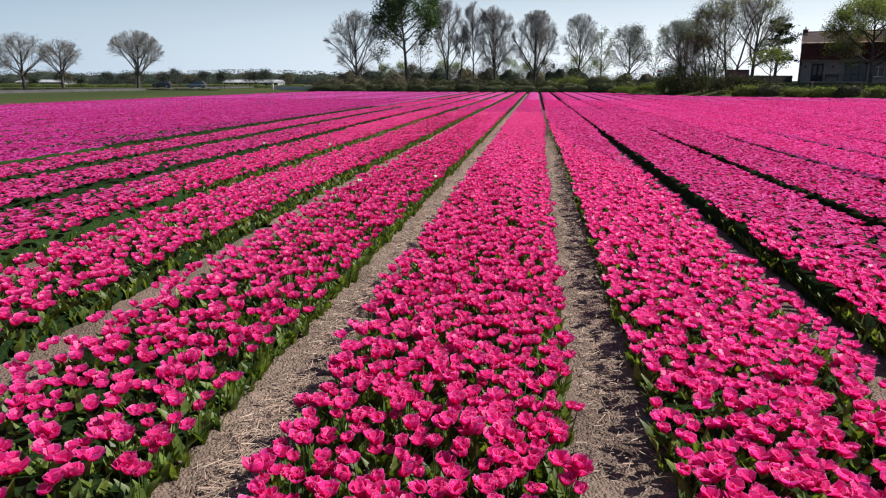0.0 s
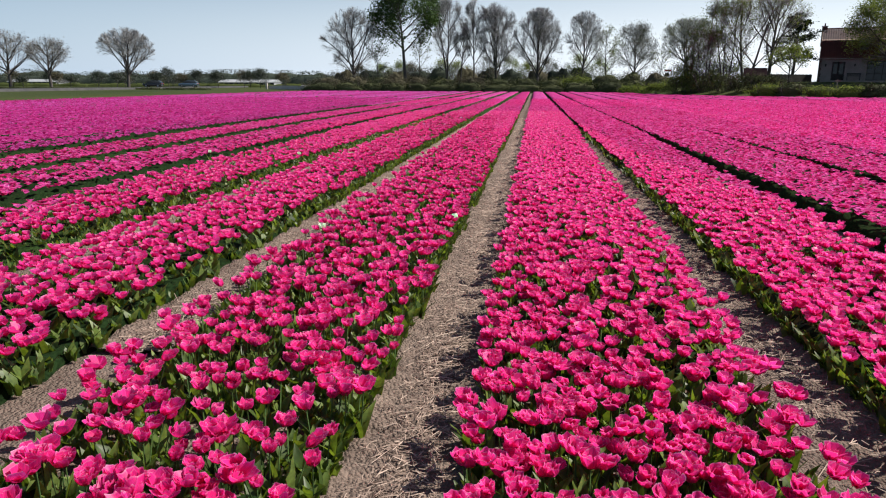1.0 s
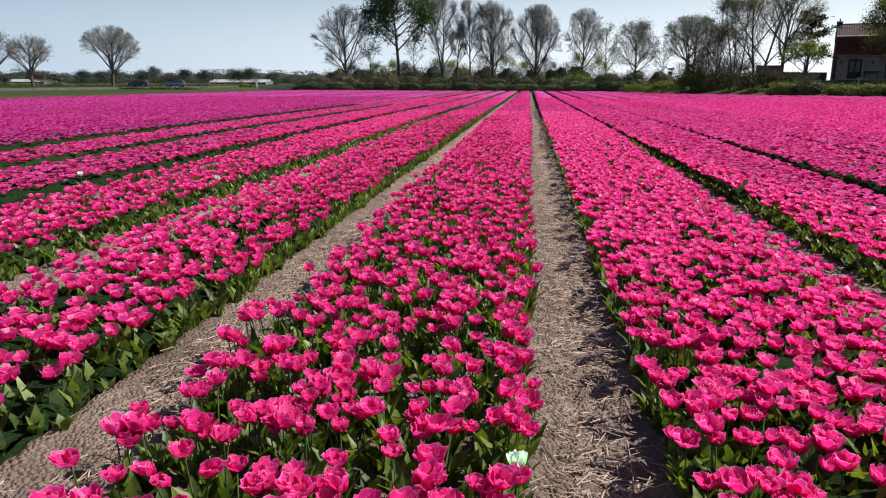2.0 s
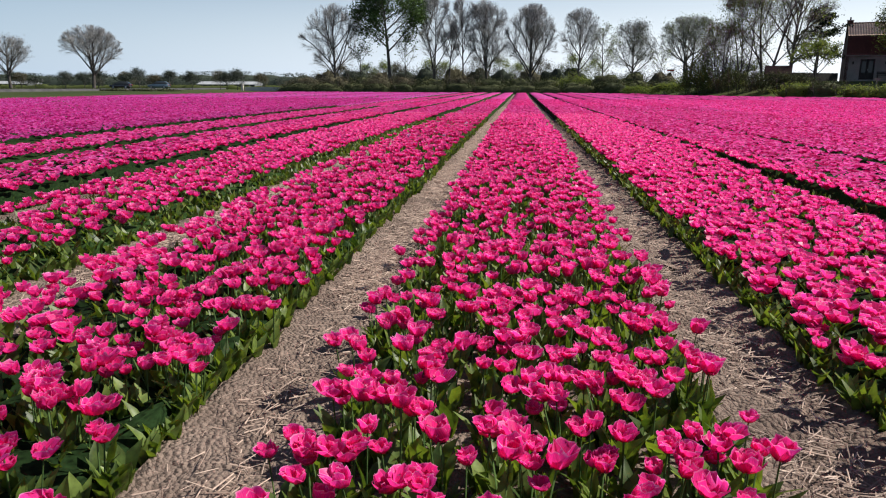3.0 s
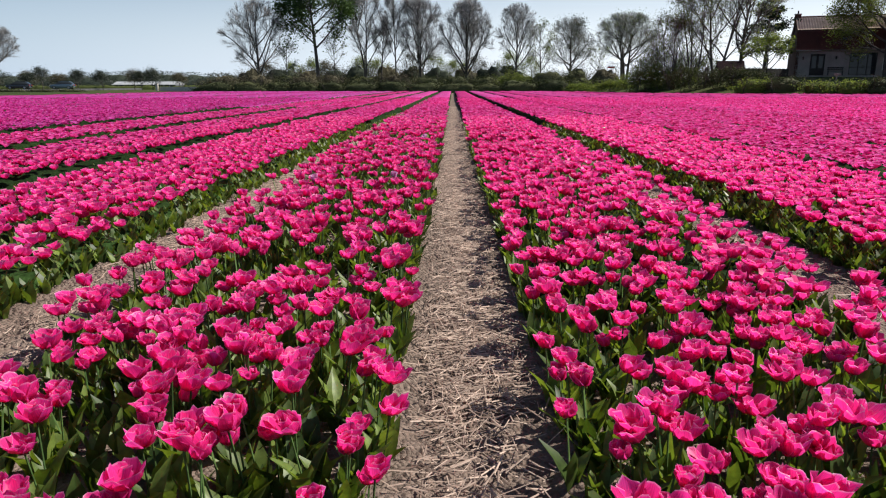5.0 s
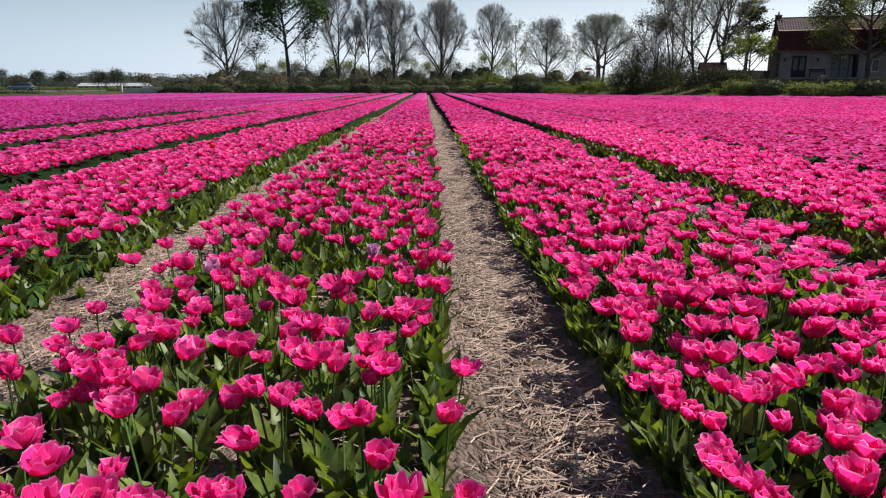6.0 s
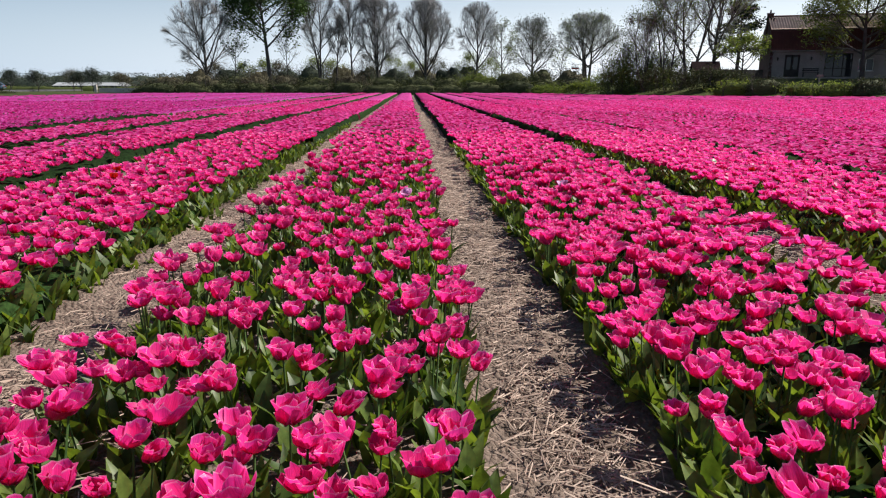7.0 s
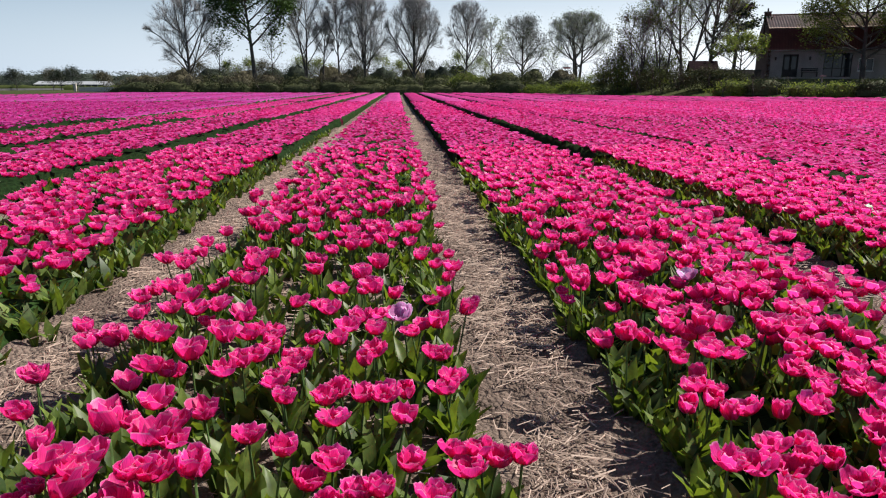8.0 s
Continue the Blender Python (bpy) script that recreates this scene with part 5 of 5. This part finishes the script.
def house():
    root = thing("house", (36.75, 94.4, 1.95), "whitewashed farmhouse with red mansard roof and brick chimney", "house", rz=-20)
    # walls with real openings in the front
    holes = [(1.45, 0.0, 2.85, 2.20), (5.15, 0.0, 7.65, 2.28), (8.2, 0.55, 9.55, 1.75), (10.9, 0.6, 12.5, 1.9)]
    bm = bmesh.new()
    xs = sorted({0.0, HOUSE_L, *[h[0] for h in holes], *[h[2] for h in holes]})
    for xa, xb in zip(xs[:-1], xs[1:]):
        hole = next((h for h in holes if h[0] <= xa and xb <= h[2]), None)
        for za, zb in ([(-0.4, Z_EAVE)] if hole is None else [(-0.4, hole[1]), (hole[3], Z_EAVE)]):
            if zb - za > 0.01:
                bm_box(bm, (xa, 0.0, za), (xb, 0.28, zb))
    bmesh.ops.remove_doubles(bm, verts=bm.verts, dist=0.0005)
    part("wall", bm, M_WALL, root, "whitewashed brick front wall")
    part("wall", box((0.0, HOUSE_D - 0.28, -0.4), (HOUSE_L, HOUSE_D, Z_EAVE)), M_WALL, root)
    prof = [(0.0, -0.4), (HOUSE_D, -0.4), (HOUSE_D, Z_EAVE), (HOUSE_D - 0.9, Z_BREAK), (HOUSE_D / 2, Z_RIDGE), (0.9, Z_BREAK), (0.0, Z_EAVE)]
    for xa in (0.0, HOUSE_L - 0.3):
        bm = bmesh.new()
        f0 = bm.faces.new([bm.verts.new((xa - 0.003, y, z)) for y, z in prof])
        ext = bmesh.ops.extrude_face_region(bm, geom=[f0])
        for v in ext["geom"]:
            if isinstance(v, bmesh.types.BMVert):
                v.co.x += 0.306
        bmesh.ops.recalc_face_normals(bm, faces=bm.faces)
        part("gable", bm, M_BRICK, root, "dark brick gable wall")
    for pa, pb, mat, lab in (((-0.32, Z_EAVE - 0.12), (0.9, Z_BREAK), M_TILE_RED, "steep lower slope of dark red pantiles"),
                             ((0.86, Z_BREAK + 0.02), (HOUSE_D / 2, Z_RIDGE), M_TILE_TAN, "upper slope of pantiles, sunlight put into their pale tan"),
                             ((HOUSE_D + 0.32, Z_EAVE - 0.12), (HOUSE_D - 0.9, Z_BREAK), M_TILE_RED, ""),
                             ((HOUSE_D - 0.86, Z_BREAK + 0.02), (HOUSE_D / 2, Z_RIDGE), M_TILE_TAN, "")):
        V, Q = tiled_slope(pa, pb, HOUSE_L)
        part_np("roof", mesh_np("roof", V, Q, mats=[mat]), root, lab)
    # row of ridge tiles and of tiles along the break
    s = Soup()
    a = np.linspace(-0.2, math.pi + 0.2, 6)[None, :]
    u = np.array([0.0, 0.32, 0.34])[:, None]
    rr = np.array([0.135, 0.12, 0.105])[:, None]
    s.sheet(np.stack([u + 0 * a, rr * np.cos(a), rr * np.sin(a)], -1), 0)
    V, Q, T, U, QM, TM = s.done()
    ridge_me = mesh_np("ridge_tile", V, Q, mats=[M_TILE_RED], smooth=True)
    for k in range(int(HOUSE_L / 0.34)):
        for yy, zz in ((HOUSE_D / 2, Z_RIDGE + 0.05),):
            ob = new("ridge_tile", ridge_me)
            ob.parent = root
            ob.location = (k * 0.34, yy, zz)
    # chimney at the gable
    ch = part("chimney", box((-0.12, HOUSE_D / 2 - 0.3, Z_BREAK - 0.5), (0.50, HOUSE_D / 2 + 0.3, Z_RIDGE + 0.34), 0.012), M_BRICK, root, "dark brick chimney")
    part("chimney_cap", box((-0.17, HOUSE_D / 2 - 0.35, Z_RIDGE + 0.34), (0.55, HOUSE_D / 2 + 0.35, Z_RIDGE + 0.42), 0.01), M_CONCRETE, ch)
    bm = bmesh.new()
    bmesh.ops.create_cone(bm, cap_ends=True, segments=12, radius1=0.09, radius2=0.07, depth=0.36)
    bmesh.ops.translate(bm, verts=bm.verts, vec=(0.19, HOUSE_D / 2, Z_RIDGE + 0.58))
    part("chimney_pot", bm, M_DARKWOOD, ch)
    # double door
    door = part("door", box((1.53, 0.12, 0.02), (2.77, 0.17, 2.12), 0.006), M_DARKWOOD, root, "dark painted double garden door")
    for xa in (1.45, 2.12, 2.78):
        part("door_frame", box((xa, 0.06, 0.0), (xa + 0.07, 0.2, 2.2), 0.005), M_DARKWOOD, door)
    part("door_frame", box((1.52, 0.06, 2.12), (2.78, 0.2, 2.2), 0.005), M_DARKWOOD, door)
    for xa in (1.62, 2.26):
        part("door_pane", box((xa, 0.10, 0.75), (xa + 0.42, 0.118, 1.98), 0.003), M_GLASS, door)
    bm = bmesh.new()
    bmesh.ops.create_cone(bm, cap_ends=True, segments=8, radius1=0.015, radius2=0.015, depth=0.14)
    bmesh.ops.translate(bm, verts=bm.verts, vec=(2.24, 0.09, 1.05))
    part("door_handle", bm, M_ZINC, door)
    # windows
    for xa, za, xb, zb in holes[1:]:
        win = part("window", box((xa, 0.14, za), (xb, 0.155, zb)), M_GLASS, root, "dark window reflecting little")
        n = max(int((xb - xa) / 0.75), 2)
        for i in range(n + 1):
            xx = xa + (xb - xa - 0.06) * i / n
            part("window_frame", box((xx, 0.08, za), (xx + 0.06, 0.19, zb), 0.004), M_WHITEPAINT if za else M_DARKWOOD, win)
        for zz in ((za, zb - 0.06) if za else (za, 0.8, zb - 0.06)):
            part("window_rail", box((xa + 0.06, 0.085, zz), (xb - 0.06, 0.185, zz + 0.06), 0.004), M_WHITEPAINT if za else M_DARKWOOD, win)
        if za:
            part("window_sill", box((xa - 0.06, -0.07, za - 0.07), (xb + 0.06, 0.1, za - 0.003), 0.008), M_CONCRETE, win)
    # wall lamps
    for xx in (0.75, 3.87):
        lamp = part("wall_lamp", box((xx - 0.05, -0.04, 1.70), (xx + 0.05, 0.0, 1.95), 0.01), M_DARKWOOD, root, "black wall lantern")
        bm = bmesh.new()
        bmesh.ops.create_cone(bm, cap_ends=True, segments=6, radius1=0.06, radius2=0.10, depth=0.24)
        bmesh.ops.translate(bm, verts=bm.verts, vec=(xx, -0.13, 1.76))
        part("lantern", bm, M_DARKWOOD, lamp)
        bm = bmesh.new()
        bmesh.ops.create_cone(bm, cap_ends=True, segments=6, radius1=0.12, radius2=0.02, depth=0.1)
        bmesh.ops.translate(bm, verts=bm.verts, vec=(xx, -0.13, 1.93))
        part("lantern_roof", bm, M_DARKWOOD, lamp)
    # gutter
    s = Soup()
    a = np.linspace(math.pi, 2 * math.pi, 7)[None, :]
    u = np.array([0.0, HOUSE_L])[:, None]
    s.sheet(np.stack([u + 0 * a, -0.38 + 0.07 * np.cos(a) + 0 * u, Z_EAVE - 0.13 + 0.07 * np.sin(a) + 0 * u], -1), 0)
    V, Q, T, U, QM, TM = s.done()
    part_np("gutter", mesh_np("gutter", V, Q, mats=[M_ZINC], smooth=True), root)
    # skylight
    part("skylight", box((4.3, 0.18, 3.2), (5.0, 0.62, 3.9), 0.02), M_GLASS, root, "roof window in the lower slope")


house()


def bench(place, rz):
    root = thing("garden_bench", place, "dark wooden garden bench against the house wall", "bench", rz=rz)
    for yy in (0.0, 0.14, 0.28):
        part("seat_slat", box((0, yy, 0.42), (1.5, yy + 0.11, 0.45), 0.006), M_DARKWOOD, root)
    for zz in (0.58, 0.74):
        part("back_slat", box((0, 0.42, zz), (1.5, 0.45, zz + 0.11), 0.006), M_DARKWOOD, root)
    for xx in (0.05, 1.39):
        for yy in (0.02, 0.40):
            part("leg", box((xx, yy, 0), (xx + 0.06, yy + 0.05, 0.42 if yy < 0.1 else 0.86), 0.005), M_DARKWOOD, root)


_h = pose(36.75, 94.4, 1.95, 0, 0, -20)
_p = _h @ Vector((3.1, -0.9, 0.0))
bench(tuple(_p), -20)


def shed():
    root = thing("shed", (26.5, 88.4, 0.55), "dark timber garden shed with reddish roof", "shed", rz=-15)
    for k in range(14):
        part("wall_board", box((k * 0.16, 0, 0), (k * 0.16 + 0.152, 0.03, 1.9), 0.004), M_DARKWOOD, root)
    for xa in (0.0, 2.20):
        part("side_wall", box((xa, 0.034, 0), (xa + 0.04, 2.2, 1.9)), M_DARKWOOD, root)
    part("back_wall", box((0.044, 2.16, 0), (2.196, 2.2, 1.9)), M_DARKWOOD, root)
    for sgn in (0, 1):
        bm = bmesh.new()
        y0, y1 = (-0.2, 1.1) if sgn == 0 else (2.4, 1.1)
        vs = [bm.verts.new(c) for c in ((-0.15, y0, 1.82), (2.4, y0, 1.82), (2.4, y1, 2.72), (-0.15, y1, 2.72))]
        f = bm.faces.new(vs)
        ext = bmesh.ops.extrude_face_region(bm, geom=[f])
        for v in ext["geom"]:
            if isinstance(v, bmesh.types.BMVert):
                v.co.z += 0.06
        bmesh.ops.recalc_face_normals(bm, faces=bm.faces)
        part("roof", bm, M_SHEDROOF, root, "red shed roof, tree shade put into its dark colour")
    for xa in (0.0, 2.2):
        bm = bmesh.new()
        f = bm.faces.new([bm.verts.new((xa, y, z)) for y, z in ((0.0, 1.9), (2.2, 1.9), (1.1, 2.68))])
        ext = bmesh.ops.extrude_face_region(bm, geom=[f])
        for v in ext["geom"]:
            if isinstance(v, bmesh.types.BMVert):
                v.co.x += 0.04
        bmesh.ops.recalc_face_normals(bm, faces=bm.faces)
        part("gable_board", bm, M_DARKWOOD, root)


shed()


def plank_fence(p0, p1, z, height):
    """A close dark plank fence."""
    d = Vector((p1[0] - p0[0], p1[1] - p0[1], 0))
    n = int(d.length / 0.2)
    root = thing("fence", (p0[0], p0[1], z), "dark close-boarded garden fence beside the house", "fence", rz=math.degrees(math.atan2(d.y, d.x)))
    for k in range(n):
        part("board", box((k * 0.2, 0, -0.3), (k * 0.2 + 0.19, 0.03, height + 0.02 * math.sin(k * 2.3)), 0.003), M_DARKWOOD, root)
    for zz in (0.3, height - 0.25):
        part("rail", box((0, 0.034, zz), (n * 0.2, 0.075, zz + 0.08)), M_DARKWOOD, root)


plank_fence((29.0, 90.6), (35.9, 93.8), 1.25, 1.4)

for k, (px, py) in enumerate([(32.8, 78.2), (34.7, 77.6), (36.8, 76.8), (39.3, 75.8), (42.0, 74.7)]):
    p = thing("fence_post", (px, py, float(bank_z(px, py)) - 0.02), "weathered wooden fence post on the bank", "post", "posts on the bank")
    part("post", box((-0.05, -0.05, -0.3), (0.05, 0.05, 1.55 if k == 0 else 1.0), 0.012), M_POST, p)
    if k == 0:
        part("board", box((-0.28, -0.08, 1.36), (0.28, -0.052, 1.52), 0.005), M_POST, p)


def road_sign(place):
    root = thing("road_sign", place, "road sign on a grey pole beyond the hedge", "road sign")
    bm = bmesh.new()
    bmesh.ops.create_cone(bm, cap_ends=True, segments=10, radius1=0.045, radius2=0.045, depth=4.2)
    bmesh.ops.translate(bm, verts=bm.verts, vec=(0, 0, 1.5))
    part("pole", bm, M_ZINC, root)
    bm = bmesh.new()
    bmesh.ops.create_cone(bm, cap_ends=True, segments=24, radius1=0.38, radius2=0.38, depth=0.03)
    bmesh.ops.rotate(bm, verts=bm.verts, cent=(0, 0, 0), matrix=Matrix.Rotation(math.pi / 2, 3, "X"))
    bmesh.ops.translate(bm, verts=bm.verts, vec=(-0.3, -0.07, 2.55))
    part("disc", bm, M_DARKWOOD, root, "round sign seen from its dark back")
    part("plate", box((-0.75, -0.09, 3.18), (0.42, -0.06, 3.42), 0.008), M_SIGNRED, root, "red and white plate")
    part("plate", box((-0.75, -0.094, 3.43), (0.42, -0.06, 3.5), 0.004), M_WHITEPAINT, root)


road_sign((26.0, 134.3, 0.5))

# ---- road, verge and what stands along it ----


def road():
    s = Soup()
    ys = np.linspace(60, 460, 30)[:, None]
    xx = np.array([-4.0, -3.8, 3.8, 4.0])[None, :]
    zz = np.array([-0.06, 0.35, 0.35, -0.06])[None, :]
    cx = np.interp(ys[:, 0], [60, 130, 200, 460], [-80, -82, -88, -130])[:, None]
    s.sheet(np.stack(yonder(cx + xx, ys + 0 * xx, zz + 0 * ys), -1), 0)
    V, Q, T, U, QM, TM = s.done()
    tagged(new("road", mesh_np("road", V, Q, mats=[M_ASPHALT])), "grey asphalt country road beside the field", "road", kind="structure")


road()


def car(place, rz, paint, label):
    """A parked car: shaped body, glasshouse, four wheels with rims, lamps and bumpers."""
    root = thing("car", place, label, "car", "cars on the road", rz=rz)
    L, W = 4.3, 1.76
    st = [(-2.15, 0.42, 0.62), (-2.0, 0.28, 0.82), (-1.2, 0.22, 0.90), (-0.7, 0.2, 0.94), (0.6, 0.2, 0.95), (1.4, 0.2, 0.96), (2.0, 0.28, 0.92), (2.15, 0.42, 0.70)]
    s = Soup()
    rows = []
    for x, zl, zh in st:
        w = W / 2 * (0.86 if abs(x) > 2.1 else 0.96 if abs(x) > 1.8 else 1.0)
        rows.append([(x, -w * 0.9, zl), (x, -w, zl + 0.12), (x, -w, zh - 0.16), (x, -w * 0.9, zh), (x, 0, zh + 0.02), (x, w * 0.9, zh), (x, w, zh - 0.16), (x, w, zl + 0.12), (x, w * 0.9, zl), (x, -w * 0.9, zl)])
    s.sheet(np.array(rows), 0)
    n = len(rows[0])
    V, Q, T, U, QM, TM = s.done()
    T = [(0, k, k + 1) for k in range(1, n - 2)] + [((len(rows) - 1) * n, (len(rows) - 1) * n + k + 1, (len(rows) - 1) * n + k) for k in range(1, n - 2)]
    body = part_np("body", mesh_np("body", V, Q, np.array(T), [paint], smooth=False), root)
    cab = [(-1.15, 0.93, 0.99, 0.94), (-0.35, 0.93, 1.40, 0.74), (0.7, 0.93, 1.46, 0.74), (1.5, 0.93, 1.36, 0.74), (1.95, 0.93, 0.97, 0.94)]
    rows = [[(x, -W / 2 * 0.94, za), (x, -W / 2 * f, zb), (x, 0, zb + 0.03), (x, W / 2 * f, zb), (x, W / 2 * 0.94, za)] for x, za, zb, f in cab]
    s = Soup()
    s.sheet(np.array(rows), 0)
    V, Q, T, U, QM, TM = s.done()
    part_np("glasshouse", mesh_np("glasshouse", V, Q, mats=[M_GLASS]), root, "dark tinted windows")
    part("roof", box((-0.35, -W / 2 * 0.72, 1.44), (1.45, W / 2 * 0.72, 1.505), 0.03), paint, root)
    for wx in (-1.33, 1.33):
        for wy in (-W / 2 + 0.10, W / 2 - 0.10):
            bm = bmesh.new()
            bmesh.ops.create_cone(bm, cap_ends=True, segments=18, radius1=0.32, radius2=0.32, depth=0.21)
            bmesh.ops.rotate(bm, verts=bm.verts, cent=(0, 0, 0), matrix=Matrix.Rotation(math.pi / 2, 3, "X"))
            bmesh.ops.translate(bm, verts=bm.verts, vec=(wx, wy, 0.32))
            wheel = part("wheel", bm, M_TYRE, root)
            bm = bmesh.new()
            bmesh.ops.create_cone(bm, cap_ends=True, segments=14, radius1=0.2, radius2=0.2, depth=0.225)
            bmesh.ops.rotate(bm, verts=bm.verts, cent=(0, 0, 0), matrix=Matrix.Rotation(math.pi / 2, 3, "X"))
            bmesh.ops.translate(bm, verts=bm.verts, vec=(wx, wy, 0.32))
            part("rim", bm, M_ZINC, wheel)
    for wy in (-0.62, 0.48):
        part("headlight", box((-2.17, wy, 0.62), (-2.06, wy + 0.24, 0.76), 0.02), M_WHITEPAINT, root)
        part("tail_light", box((2.06, wy, 0.70), (2.17, wy + 0.2, 0.86), 0.02), M_SIGNRED, root)


car((-84.4, 155, 0.35), 8, M_CARBLACK, "black car standing on the country road")
car((-75.8, 155, 0.35), 8, M_CARBLUE, "blue-grey estate car standing on the road")


def glasshouse(place, length, depth, height, label, rz=0.0):
    """A low nursery shed with pale roof and glazed, mullioned walls."""
    root = thing("nursery_building", place, label, "greenhouse", rz=rz)
    part("wall", box((0, 0, -0.1), (length, depth, height * 0.55)), M_ZINC, root)
    n = int(length / 2.2)
    for k in range(n):
        x0 = k * length / n
        part("window", box((x0 + 0.15, -0.06, height * 0.14), (x0 + length / n - 0.15, -0.005, height * 0.5), 0.01), M_GLASS, root)
    bm = bmesh.new()
    f = bm.faces.new([bm.verts.new((-0.4, y, z)) for y, z in ((-0.5, height * 0.552), (depth + 0.5, height * 0.552), (depth / 2, height))])
    ext = bmesh.ops.extrude_face_region(bm, geom=[f])
    for v in ext["geom"]:
        if isinstance(v, bmesh.types.BMVert):
            v.co.x += length + 0.8
    bmesh.ops.recalc_face_normals(bm, faces=bm.faces)
    part("roof", bm, M_ZINC, root, "pale grey sheet roof")


glasshouse((-135, 300, 0.0), 25, 9, 2.7, "long low greenhouse with pale sunlit roof")
glasshouse((-236, 300, 0.0), 24, 9, 2.6, "low greenhouse with pale roof in the distance")

# low field-edge hedge and gate posts at the road
for k in range(12):
    hx, hy = -65 - k * 5.2, 137 + 0.4 * k
    shrub((hx, hy, -0.03), (6.6, 1.4, 0.5), 700 + k, "low dark strip of scrub along the roadside ditch", M_LEAF_DARK, 700, 0.09, 5, "scrub along the ditch", "hedge")
for gx in (-57.4, -46.4):
    p = thing("gate_post", (gx, 155, -0.03), "pale gate post at the field entrance", "post", "posts at the entrance")
    part("post", box((-0.22, -0.22, 0), (0.22, 0.22, 1.4), 0.03), M_CONCRETE if gx < -50 else M_DARKWOOD, p)
w_ = thing("low_wall", (-57.0, 155.1, -0.03), "low pale wall at the field entrance", "wall")
part("wall", box((0, 0, 0), (10.2, 0.3, 0.8), 0.02), M_CONCRETE, w_)
